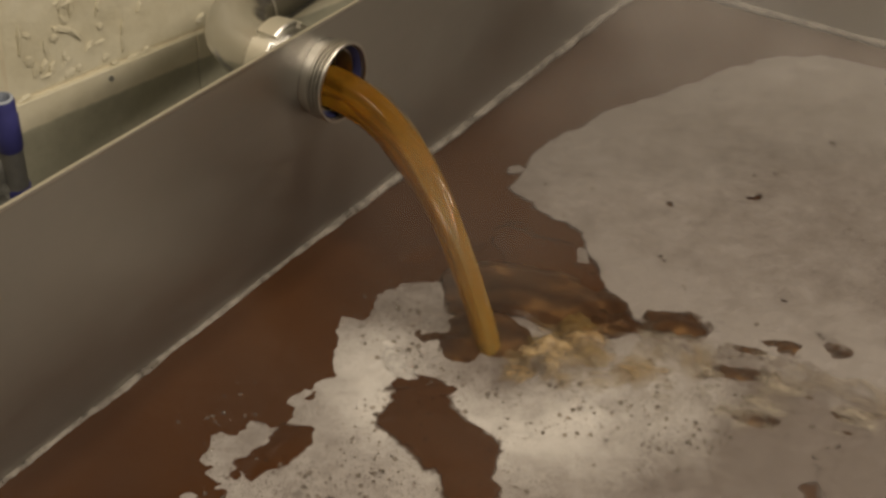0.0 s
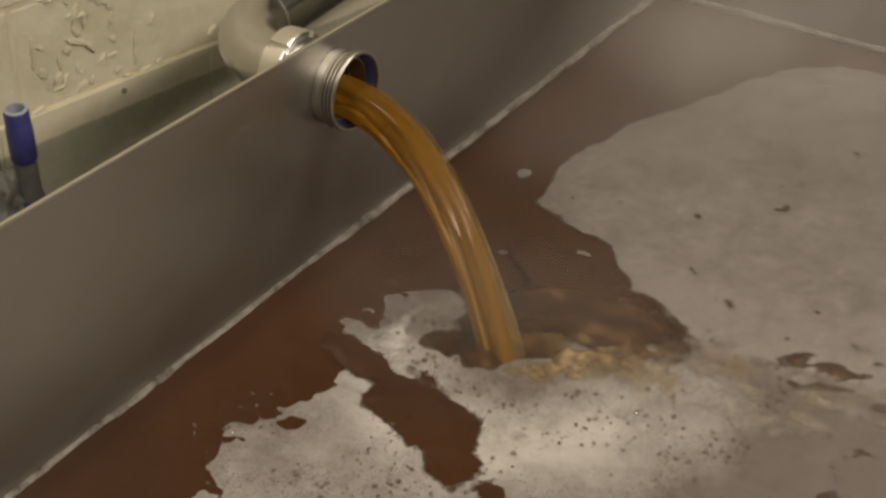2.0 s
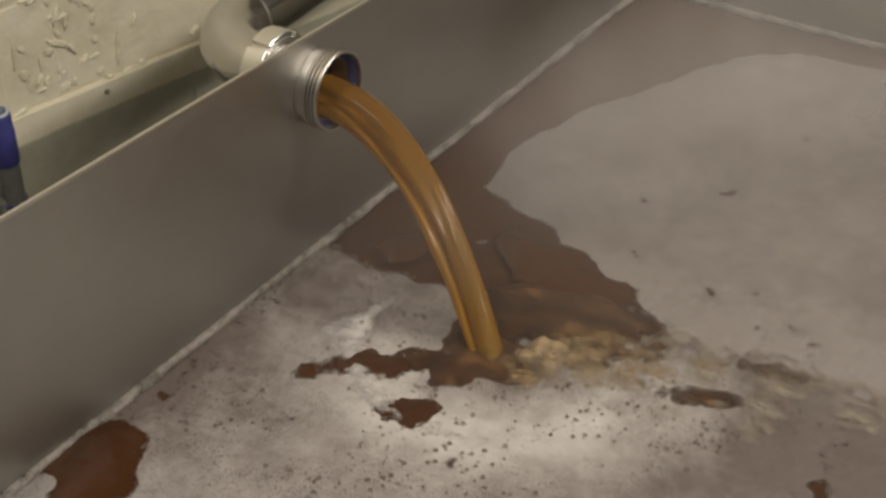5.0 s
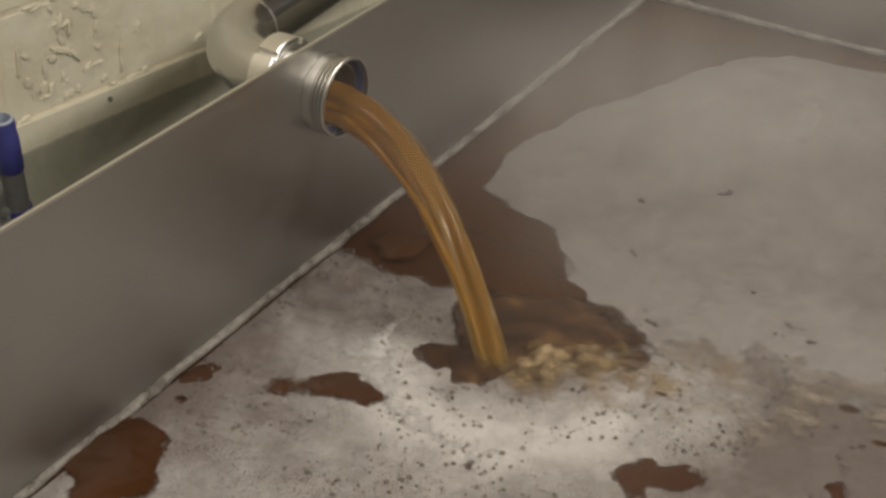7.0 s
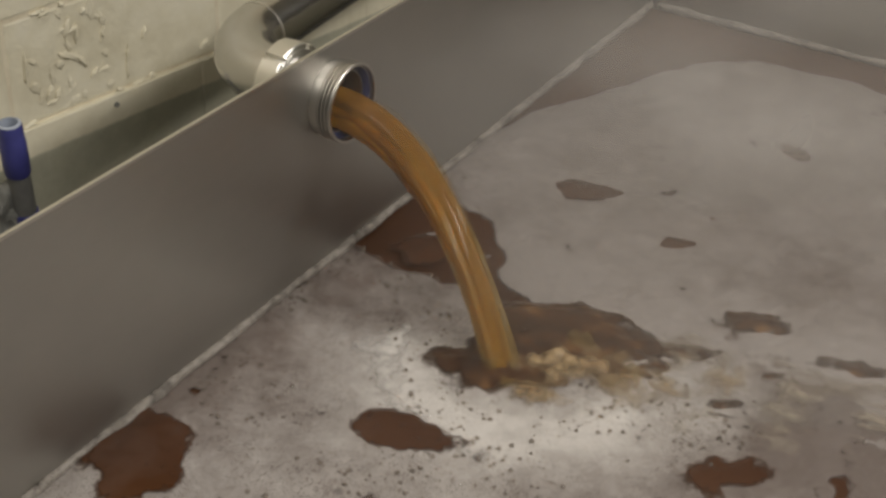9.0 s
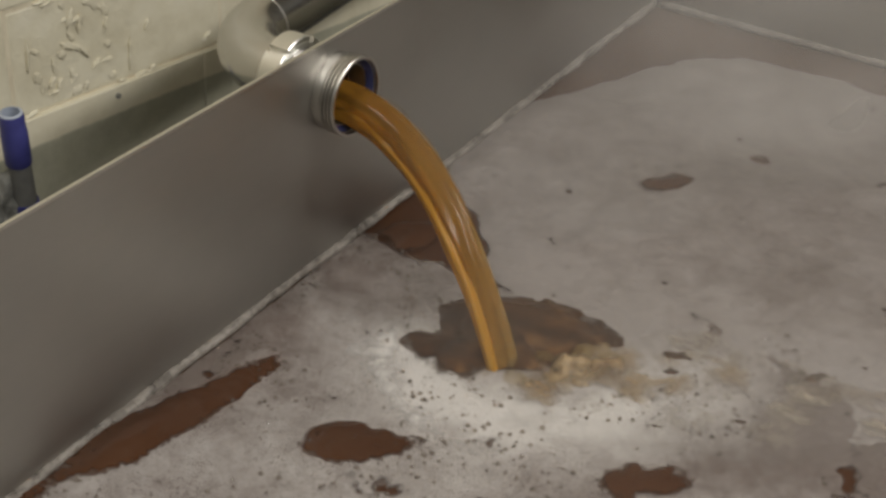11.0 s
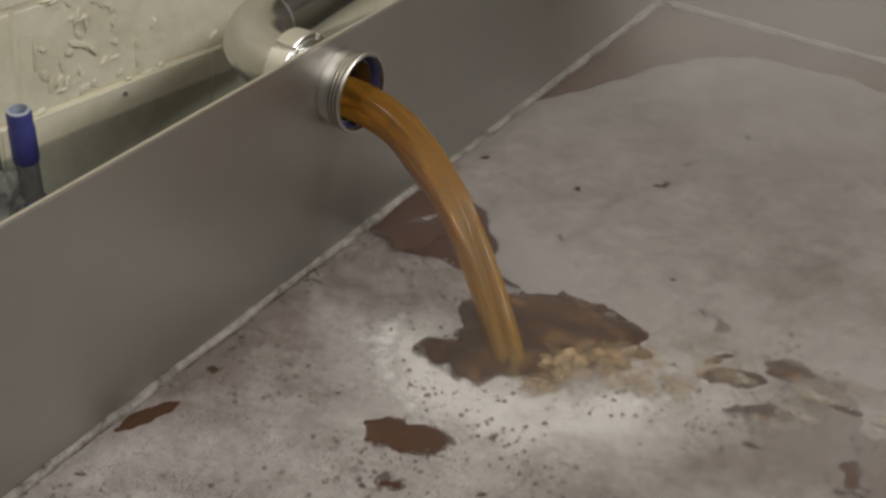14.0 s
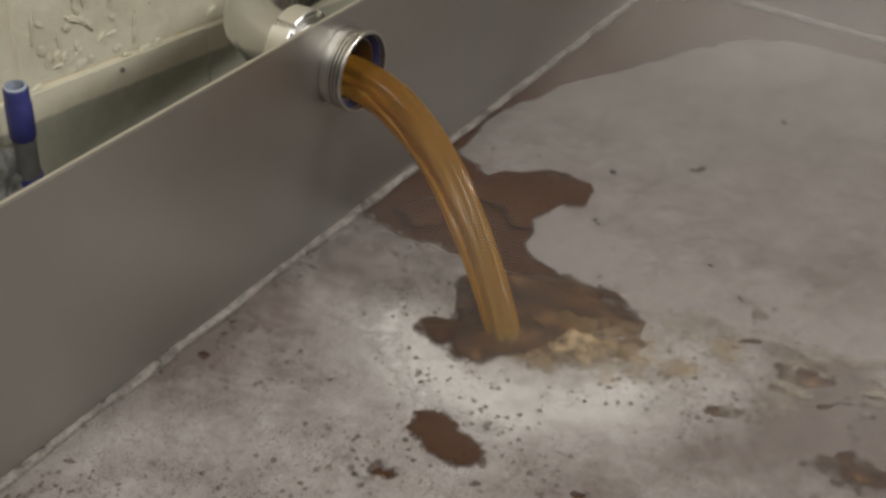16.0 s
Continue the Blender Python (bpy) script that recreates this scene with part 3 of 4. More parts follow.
def foam_raft(label, bounds, field, seed, material, thick=0.006, step=0.003, rag=0.05, scale=9.0, holes=0.0, bubbles=0, lump=1.0, soft=0.014, name="foam_raft", rich=None, dense=1.0):
    """One raft of foam: field(x, y) is about metres inside its outline; the outline is frayed by noise, and small holes open where it is thin."""
    def inside(x, y):
        f = field(x, y) + rag * fbm(x, y, scale, seed, 4, 0.45) * 2
        if holes:
            h = fbm(x, y, 24.0, seed + 20, 4, 0.5)
            f = np.minimum(f, (0.5 - holes - h) * 0.12)
        return f

    def height(x, y):
        f = inside(x, y)
        up = thick * np.clip(f / 0.06, 0.0, 1.0) ** 0.8 * (1.0 + lump * (0.9 * fbm(x, y, 13.0, seed + 3, 4) + 0.5 * fbm(x, y, 55.0, seed + 4, 3)))
        return np.where(f > 0, 0.0015 + up, np.maximum(0.0015 + f * 1.2, -0.02))

    def cover(x, y):
        return dense * np.clip(inside(x, y) / soft, 0.0, 1.0)

    def depth(x, y):
        full = 0.6 + 0.4 * np.clip(inside(x, y) / 0.05, 0.0, 1.0)
        return full * (0.42 if rich is None else rich(x, y)) + 0.05 + 0.6 * fbm(x, y, 6.0, seed + 6, 3)

    raft = sheet(name, *bounds, step, height, material, lambda x, y: inside(x, y) > -0.01, ("depth", depth))
    set_cover(raft, cover)
    tagged(raft, label, "foam", "foam on the wort")
    if bubbles:
        rng = np.random.RandomState(seed)
        px, py = rng.uniform(bounds[0], bounds[1], bubbles * 9), rng.uniform(bounds[2], bounds[3], bubbles * 9)
        ok = (inside(px, py) > 0.004) & (fbm(px, py, 11.0, seed + 40, 3) > 0.0)
        px, py = px[ok][:bubbles], py[ok][:bubbles]
        pr = 0.0006 + 0.0026 * rng.rand(len(px)) ** 5
        pz = height(px, py) + 0.1 * pr
        ball = bmesh.new()
        bmesh.ops.create_uvsphere(ball, u_segments=10, v_segments=6, radius=1.0)
        unit = np.array([v.co[:] for v in ball.verts])
        index = [[v.index for v in f.verts] for f in ball.faces]
        ball.free()
        co = (unit[None] * pr[:, None, None] + np.stack([px, py, pz], -1)[:, None]).reshape(-1, 3)
        me = bpy.data.meshes.new("bubble_layer")
        me.from_pydata(co.tolist(), [], [[k + n * len(unit) for k in f] for n in range(len(px)) for f in index])
        me.materials.append(BUBBLE)
        b = new("bubble_layer", me)
        b.parent = raft
        tagged(smooth(b, 180), "clear bubbles", kind="stuff")
    return raft


def oval(x, y, cx, cy, rx, ry, ang=0.0):
    c, s = math.cos(radians(ang)), math.sin(radians(ang))
    u, v = (x - cx) * c + (y - cy) * s, -(x - cx) * s + (y - cy) * c
    return (1.0 - np.sqrt((u / rx) ** 2 + (v / ry) ** 2)) * min(rx, ry)


RAFTS = {}


def build_foam():
    def far_field(x, y):
        left = x - (0.125 + 0.45 * np.clip(y - 0.25, 0, 2) ** 2)
        near = (y - np.maximum(0.24 - 0.62 * (x - 0.125), 0.055)) * 0.85
        f = np.minimum(left, near)
        f = np.minimum(np.minimum(f, 0.93 - y), 1.17 - x)
        return f

    RAFTS["far"] = foam_raft("wide still sheet of fine grey-white foam on the wort", (0.05, 1.30, 0.0, 0.97), far_field, 11, FOAM_FINE, 0.005, 0.004, 0.04, 8.0, 0.11, 120, rich=lambda x, y: 0.5 + 0.5 * np.exp(-((y - 0.12) / 0.10) ** 2))

    def near_field(x, y):
        shore = 0.03 + 0.13 * np.clip((x - 0.36) / 0.14, 0, 1)
        return np.minimum(np.minimum(shore - y, x + 0.06), 1.215 - x)

    def bank(x, y):
        """Fresh foam piles up in an arc before the stream's foot and trails away along the flow."""
        u, v = (x - HIT.x) * 0.82 + (y - HIT.y) * 0.57, -(x - HIT.x) * 0.57 + (y - HIT.y) * 0.82
        arc = np.exp(-((np.hypot(u * np.where(u > 0, 0.45, 0.80), v + 0.015) - 0.105) / 0.060) ** 2) * np.clip(0.75 - v * 9, 0, 1)
        return 0.15 + 0.76 * arc * np.clip(1.25 - np.maximum(u, 0) / 0.24, 0, 1) - 0.14 * np.clip((u - 0.12) / 0.15, 0, 1)

    RAFTS["near"] = foam_raft("broad raft of bubbly off-white foam on the wort", (0.002, 1.21, -0.835, 0.21), near_field, 23, FOAM_NEAR, 0.0036, 0.0032, 0.035, 10.0, 0.10, 8000, 0.7, 0.02, rich=bank)

    def crescent(x, y):
        d = np.hypot(x - 0.30, (y + 0.075))
        ang = np.degrees(np.arctan2(y + 0.075, x - 0.30))
        ang = np.where(ang < 0, ang + 360, ang)
        mid = np.abs(ang - 225) / 95.0
        return 0.045 * (1 - np.clip(mid, 0, 2) ** 2) - np.abs(d - 0.145)

    RAFTS["crescent"] = foam_raft("thick white crescent of fresh foam beside the falling stream", (0.05, 0.50, -0.34, 0.13), crescent, 41, FOAM, 0.009, 0.0026, 0.035, 14.0, 0.0, 120, soft=0.05, rich=lambda x, y: 0.85 + 0 * x, dense=0.8)

    def tail(x, y):
        return oval(x, y, 0.60, 0.06, 0.30, 0.09, 12)

    RAFTS["tail"] = foam_raft("streaky tan foam trailing away from the stream", (0.26, 0.95, -0.12, 0.26), tail, 61, TAN, 0.007, 0.003, 0.07, 13.0, 0.04, 90, soft=0.08, rich=lambda x, y: 0.36 + 0 * x, dense=0.66)
    # small drifting flakes
    rng = random.Random(7)
    for k in range(9):
        a = rng.uniform(0.018, 0.035)
        r = foam_raft("small flake of foam on the wort", (-0.06, 0.06, -0.06, 0.06), lambda x, y: oval(x, y, 0, 0, a, a * 0.5, rng.uniform(0, 0)), 70 + k, FOAM_FINE, 0.004, 0.003, 0.02, 30.0)
        RAFTS["flake%d" % k] = r


# open patches in the foam: half length, half width, way of the long axis
PATCHES = {
    "front": (0.092, 0.046, -30),
    "second": (0.05, 0.022, 20),
    "third": (0.045, 0.026, 30),
    "wide": (0.066, 0.026, 25),
    "hook": (0.058, 0.025, 25),
    "edge": (0.062, 0.03, 35),
    "late": (0.052, 0.026, 15),
    "corner": (0.07, 0.048, -60),
    "strip": (0.14, 0.024, 77),
    "wall": (0.034, 0.016, 75),
    "foot_left": (0.066, 0.058, -40),
    "foot_right": (0.098, 0.056, 22),
    "channel": (0.12, 0.046, -12),
    "behind": (0.04, 0.026, 60),
    "opening": (0.085, 0.058, 62),
    "spot_a": (0.042, 0.02, 25),
    "spot_b": (0.03, 0.022, 0),
    "spot_c": (0.034, 0.019, -20),
    "spot_d": (0.034, 0.017, 50),
    "spot_e": (0.03, 0.018, 15),
    "spot_f": (0.04, 0.018, 20),
    "spot_g": (0.042, 0.016, 30),
    "spot_h": (0.05, 0.014, 25),
}
POOLS = {}


def build_pools():
    """Openings in the foam where dark wort shows: low swells with a ragged waterline, which spread as they rise and close as they sink."""
    for k, (name, (rx, ry, ang)) in enumerate(PATCHES.items()):
        wild = name.startswith("foot") or name in ("spot_e", "spot_f", "spot_g", "spot_h")   # churned by the stream

        def field(x, y):
            bent = y + 3.0 * (x * x - 0.3 * rx * rx) * (1 if k % 2 else -1) if name in ("hook", "late", "wide", "third", "channel") else y
            c, q = math.cos(radians(ang)), math.sin(radians(ang))
            u, v = x * c + y * q, -x * q + y * c
            v = v + (bent - y)
            f = (1.0 - np.sqrt((u / rx) ** 2 + (v / ry) ** 2)) * min(rx, ry)
            return f + ry * 1.5 * fbm(x, y, 15.0, 300 + 9 * k, 3, 0.5) + 0.011 * fbm(x, y, 60.0, 301 + 9 * k, 3, 0.5)

        def height(x, y):
            return (0.0056 + 0.0004 * (k % 5)) * np.clip(field(x, y) / 0.026, -1.6, 1.0) + 0.0009 * fbm(x, y, 26.0, 302 + 9 * k, 3)

        r = 1.5 * max(rx, ry)
        ob = sheet("wort_pool", -r, r, -r, r, 0.003, height, CHURNED if wild else POOL, lambda x, y: field(x, y) > -0.028)
        set_cover(ob, lambda x, y: np.clip((field(x, y) + (0.012 if wild else 0.006)) / (0.022 if wild else 0.010), 0.0, 1.0))
        tagged(ob, "dark amber wort showing through a ragged gap in the foam", "liquid", "gaps in the foam")
        POOLS[name] = ob

    rng = random.Random(33)
    for k in range(14):
        rx, ry = rng.uniform(0.018, 0.034), rng.uniform(0.006, 0.011)

        def streak(x, y):
            return oval(x, y, 0, 0, rx, ry, 28) + 0.016 * fbm(x, y, 30.0, 700 + 5 * k, 4, 0.6)

        ob = sheet("wort_pool", -0.05, 0.05, -0.05, 0.05, 0.0025, lambda x, y: 0.005 * np.clip(streak(x, y) / 0.012, -1.6, 1.0), CHURNED, lambda x, y: streak(x, y) > -0.018)
        set_cover(ob, lambda x, y: np.clip((streak(x, y) + 0.004) / 0.014, 0.0, 1.0))
        tagged(ob, "small streak of dark wort in the drifting foam", "liquid", "gaps in the foam")
        POOLS["streak%d" % k] = ob

    def shore(x, y):
        f = 0.118 - x + 0.075 * fbm(x, y, 9.0, 611, 4, 0.5) + 0.02 * fbm(x, y, 50.0, 613, 3, 0.6)
        return np.minimum(f, (0.12 - y) * 0.6)

    ob = sheet("wort_pool", 0.0015, 0.20, NEAR + 0.01, 0.14, 0.003, lambda x, y: np.clip(0.05 * shore(x, y), -0.004, 0.0035), WORT, lambda x, y: shore(x, y) > -0.06)
    tagged(ob, "long strip of dark wort between the foam and the tank wall", "liquid", "gaps in the foam")
    POOLS["shore"] = ob


def build_foam_line():
    """Foam clinging to the tank walls along the liquid's edge."""
    for name, length, m, seed in (("foam_line", FAR - NEAR - 0.01, pose(0.0, NEAR + 0.005, 0.0), 3), ("foam_line", RIGHT - 0.03, pose(0.015, FAR, 0.0, 0, 0, -90), 5)):
        bm = bmesh.new()
        n, segs = int(length / 0.004), 8
        s = np.linspace(0, length, n)
        w = 0.0072 * (1 + 1.2 * fbm(s, s * 0, 30.0, seed, 4)) 
        h = 0.0062 * (1 + 0.8 * fbm(s, s * 0 + 7, 22.0, seed + 2, 4))
        rings = []
        for i in range(n):
            ring = []
            for k in range(segs):
                a = math.pi * k / (segs - 1)
                lump = 1 + 0.14 * noise.noise(Vector((s[i] * 130, k * 0.7, seed)))
                ring.append(bm.verts.new((0.0004 + w[i] * math.sin(a) * lump, s[i], 0.006 + h[i] * math.cos(a) * lump)))
            rings.append(ring)
        for a, b in zip(rings, rings[1:]):
            for k in range(segs - 1):
                bm.faces.new((a[k], b[k], b[k + 1], a[k + 1]))
        bmesh.ops.recalc_face_normals(bm, faces=bm.faces)
        ob = smooth(part(name, bm, FOAM_RING), 180)
        at = ob.data.attributes.new("depth", "FLOAT", "POINT")
        at.data.foreach_set("value", np.full(len(ob.data.vertices), 0.42, dtype=np.float32))
        set_cover(ob, lambda x, y: 0.72 + 0 * x)
        ob.matrix_world = m
        tagged(ob, "line of pale foam clinging to the steel tank wall", "foam", "foam on the tank walls")
        if seed == 3:
            bm = bmesh.new()
            for y, r in ((0.402, 0.0040), (0.465, 0.0035), (0.474, 0.0025), (0.30, 0.003), (0.62, 0.0025), (1.45, 0.003)):
                bmesh.ops.create_uvsphere(bm, u_segments=14, v_segments=8, radius=r, matrix=Matrix.Translation((0.0035, y, 0.006)))
            tagged(smooth(part("bubble_layer", bm, BUBBLE, ob, "large clear bubbles"), 180), kind="stuff")


# ---- the falling stream ----
def stream_point(s):
    """The middle of the stream, from the outlet (s = 0) to the liquid (s = 1)."""
    x = 0.012 + 0.280 * s
    z = OUT_Z - 0.008 - 0.228 * (0.04 * s + 0.96 * s * s)
    y = -0.080 * s * s
    return Vector((x, y, z))


def strand(name, parent, material, offset, radii, seed, s0=0.0, s1=1.04, label="", flute=0.16):
    """One rope of the stream: offset(s) gives the sideways and upward shift, radii(s) its half width and half height."""
    n, segs = 90, 36
    bm = bmesh.new()
    uvl = bm.loops.layers.uv.new("flow")
    rings, ss = [], [s0 + (s1 - s0) * i / (n - 1) for i in range(n)]
    for s in ss:
        p, q = stream_point(s), stream_point(s + 0.01)
        t = (q - p).normalized()
        side = Vector((0, 0, 1)).cross(t).normalized()
        up = t.cross(side)
        ox, oy = offset(s)
        rx, ry = radii(s)
        ring = []
        for k in range(segs):
            a = 2 * math.pi * k / segs
            c, d = math.cos(a), math.sin(a)
            f = 1 + flute * noise.noise(Vector((c * 1.7, d * 1.7, s * 3.4 + seed))) + 0.4 * flute * noise.noise(Vector((c * 3.2, d * 3.2, s * 8 + seed)))
            ring.append(bm.verts.new(p + side * (ox + rx * c * f) + up * (oy + ry * d * f)))
        rings.append(ring)
    for i in range(n - 1):
        for k in range(segs):
            j = (k + 1) % segs
            face = bm.faces.new((rings[i][k], rings[i][j], rings[i + 1][j], rings[i + 1][k]))
            for lp, (uu, vv) in zip(face.loops, ((k, i), (k + 1, i), (k + 1, i + 1), (k, i + 1))):
                lp[uvl].uv = (uu / segs * (rx + ry) * 20, ss[vv])
    bm.faces.new(list(reversed(rings[0])))
    bm.faces.new(rings[-1])
    bmesh.ops.recalc_face_normals(bm, faces=bm.faces)
    origin = stream_point(0)
    moved(bm, Matrix.Translation(-origin))
    ob = smooth(part(name, bm, material, parent, label), 180)
    ob.location = origin
    return ob


STRANDS = []


def build_stream():
    st = thing("stream", "stream of hot amber wort pouring from the outlet into the tank", "liquid")
    core = strand("core", st, STREAM_SHADED, lambda s: (0.006 - 0.007 * s, -0.006 + 0.004 * s), lambda s: (0.021 - 0.009 * s, 0.022 - 0.009 * s), 1.0, -0.10, flute=0.26)
    # left rope takes the brighter colour, for light coming through that edge
    a = strand("strand", st, STREAM_LIT, lambda s: (-0.006 - 0.001 * s, -0.014 + 0.007 * s), lambda s: (0.011 - 0.004 * s, 0.012 - 0.005 * s), 5.0, -0.10, 1.05, flute=0.35)
    b = strand("strand", st, STREAM_SHADED, lambda s: (0.014 - 0.008 * s, 0.003 + 0.001 * s), lambda s: (0.011 - 0.004 * s, 0.012 - 0.004 * s), 9.0, -0.10, 1.04, flute=0.30)
    c = strand("veil", st, STREAM_PALE, lambda s: (0.014 - 0.004 * s, 0.004 + 0.004 * s), lambda s: (0.013 - 0.003 * s, 0.012 - 0.002 * s), 14.0, 0.12, 1.03, "thin pale aerated edge", flute=0.5)
    d = strand("veil", st, STREAM_PALE, lambda s: (-0.008 - 0.003 * s, 0.004 - 0.004 * s), lambda s: (0.009 - 0.001 * s, 0.008 + 0.000 * s), 21.0, 0.25, 1.03, "thin pale aerated edge", flute=0.5)
    STRANDS.extend([core, a, b, c, d])


FROTHS = []


def build_froth():
    """Soft heaps of amber froth thrown up where the stream strikes."""
    spots = [(0.340, -0.030, 0.045, 0.012), (0.360, -0.005, 0.050, 0.016), (0.390, 0.010, 0.050, 0.014), (0.335, 0.015, 0.035, 0.008), (0.420, -0.005, 0.055, 0.010), (0.440, 0.025, 0.055, 0.009), (0.480, 0.010, 0.055, 0.007),
             (0.500, 0.045, 0.055, 0.006), (0.315, -0.090, 0.045, 0.005), (0.355, -0.080, 0.050, 0.006), (0.395, -0.060, 0.050, 0.007), (0.265, -0.095, 0.040, 0.004), (0.235, -0.060, 0.035, 0.003), (0.440, -0.035, 0.055, 0.007),
             (0.385, -0.035, 0.06, 0.006), (0.420, -0.045, 0.06, 0.005), (0.460, -0.010, 0.06, 0.005), (0.375, 0.035, 0.035, 0.008)]
    spots += [(0.345, -0.080, 0.045, 0.004), (0.400, -0.082, 0.060, 0.004), (0.445, -0.060, 0.065, 0.004), (0.490, -0.048, 0.065, 0.004), (0.535, -0.030, 0.065, 0.004), (0.580, -0.022, 0.065, 0.004)]   # paler, spent froth
    for k, (x, y, r, h) in enumerate(spots):
        q = 2.5 * r
        ob = foam_raft("tan froth churned up by the stream", (-q, q, -q, q), lambda u, v: oval(u, v, 0, 0, r, r * 0.7), 100 + 7 * k, FROTH if k < 18 else SPENT, h, 0.0024, 0.030, 18.0, 0.0, 0, 0.9, 0.055, "froth", lambda u, v: 0.45 + 0 * u, 0.50 if k < 18 else 0.34)
        tagged(ob, group="froth round the stream")
        FROTHS.append((ob, x, y, h))


HEAPS = []


def build_heaps():
    """Fibrous heaps of amber froth thrown up beside the stream's foot."""
    for k, (x, y, rx, ry, h) in enumerate(((0.352, -0.040, 0.062, 0.040, 0.030), (0.390, -0.018, 0.055, 0.036, 0.024), (0.338, -0.085, 0.050, 0.030, 0.014), (0.425, -0.030, 0.065, 0.036, 0.014), (0.470, -0.010, 0.070, 0.036, 0.009))):
        q = 2.2 * rx
        ob = foam_raft("amber froth heaped up where the stream strikes", (-q, q, -q, q), lambda u, v: oval(u, v, 0, 0, rx, ry, 25), 500 + 11 * k, HEAP, h, 0.0020, 0.034, 26.0, 0.0, 0, 1.1, 0.050, "froth", lambda u, v: 0.45 + 0 * u, 0.85 if k < 3 else 0.6)
        tagged(ob, group="froth round the stream")
        HEAPS.append((ob, x, y, h))


SPLASHES = []


def build_splashes():
    """Curling tongues and drops of wort thrown up beside the stream's foot."""
    for k, (x, y, r, h, lean) in enumerate(((0.345, -0.020, 0.014, 0.030, 35), (0.365, 0.000, 0.017, 0.034, 50), (0.385, 0.015, 0.014, 0.026, 60), (0.330, -0.045, 0.012, 0.020, 25), (0.300, -0.095, 0.012, 0.014, -20), (0.405, -0.015, 0.015, 0.022, 60))):
        bm = bmesh.new()
        bmesh.ops.create_icosphere(bm, subdivisions=4, radius=1.0)
        for v in bm.verts:
            n = noise.fractal(v.co * 1.3 + Vector((k * 3.7, 0, 1)), 1.0, 2.0, 4)
            w = 1.0 - 0.55 * max(0.0, v.co.z)
            v.co = Vector((v.co.x * r * w * 1.5, v.co.y * r * w, v.co.z * h * 0.6)) * (1 + 0.4 * n)
        moved(bm, pose(0, 0, 0, 0, lean, 0))
        ob = smooth(part("splash", bm, STREAM_PALE), 180)
        tagged(ob, "curling tongue of splashing amber wort", "liquid", "splashes at the stream")
        SPLASHES.append((ob, x, y, h))


VEILS = []


def build_steam():
    """Wavy curtains of steam that drift over the tank."""
    spots = [(0.52, 0.52, 0.16, 40, 1.0), (0.62, 0.30, 0.13, 8, 0.9), (0.72, 0.66, 0.18, 20, 0.55), (0.70, -0.02, 0.12, 30, 0.5), (0.62, -0.30, 0.14, 25, 0.22), (0.66, 0.84, 0.2, 12, 0.45), (0.36, 0.26, 0.10, 45, 0.6), (0.30, 0.50, 0.20, 48, 0.7), (0.30, -0.06, 0.20, 46, 0.3), (0.62, -0.16, 0.20, 31, 0.14)]
    for k, (x, y, z, turn, amount) in enumerate(spots):
        w, h = (0.32, 0.34) if k in (6, 7, 8) else (0.62, 0.40)
        nx, nz = 40, 26
        verts, faces, fade = [], [], []
        for j in range(nz + 1):
            for i in range(nx + 1):
                u, v = i / nx * 2 - 1, j / nz * 2 - 1
                bend = (0.035 if k in (6, 7, 8) else 0.06) * noise.noise(Vector((u * 1.3, v * 1.1, k * 5.1))) + 0.03 * u * u
                verts.append((u * w, bend, v * h / 2 + 0.03 * noise.noise(Vector((u * 2, v, k)))))
                e = max(0.0, 1 - math.hypot(u, v * 0.96) ** 2)
                fade.append(amount * e * e * (3 - 2 * e))
        for j in range(nz):
            for i in range(nx):
                a = j * (nx + 1) + i
                faces.append((a, a + 1, a + nx + 2, a + nx + 1))
        me = bpy.data.meshes.new("steam")
        me.from_pydata(verts, [], faces)
        me.polygons.foreach_set("use_smooth", np.ones(len(faces), dtype=bool))
        at = me.attributes.new("fade", "FLOAT", "POINT")
        at.data.foreach_set("value", np.array(fade, dtype=np.float32))
        me.materials.append(STEAM)
        ob = new("steam", me)
        tagged(ob, "thin white steam drifting over the hot wort", "steam", "steam over the tank")
        VEILS.append((ob, x, y, z + 0.06, turn))


build_room()
build_masonry()
build_tank()
build_pipe()
build_hose()
build_wort()
build_foam()
build_pools()
build_foam_line()
build_stream()
build_froth()
build_heaps()
build_splashes()
build_steam()


def drift(ob, rows):
    """Rows of t, x, y, z, turn."""
    walk(ob, [(t, pose(x, y, z, 0, 0, a)) for t, x, y, z, a in rows])


def turned_about(cx, cy, dx, dy, a):
    """Shift and turn of a raft about the point (cx, cy), as x, y, turn."""
    c, s = math.cos(radians(a)), math.sin(radians(a))
    return cx + dx - (c * cx - s * cy), cy + dy - (s * cx + c * cy), a


def float_raft(name, centre, rows):
    out = []
    for t, dx, dy, a, z in rows:
        x, y, a = turned_about(*centre, dx, dy, a)
        out.append((t, x, y, z, a))
    drift(RAFTS[name], out)


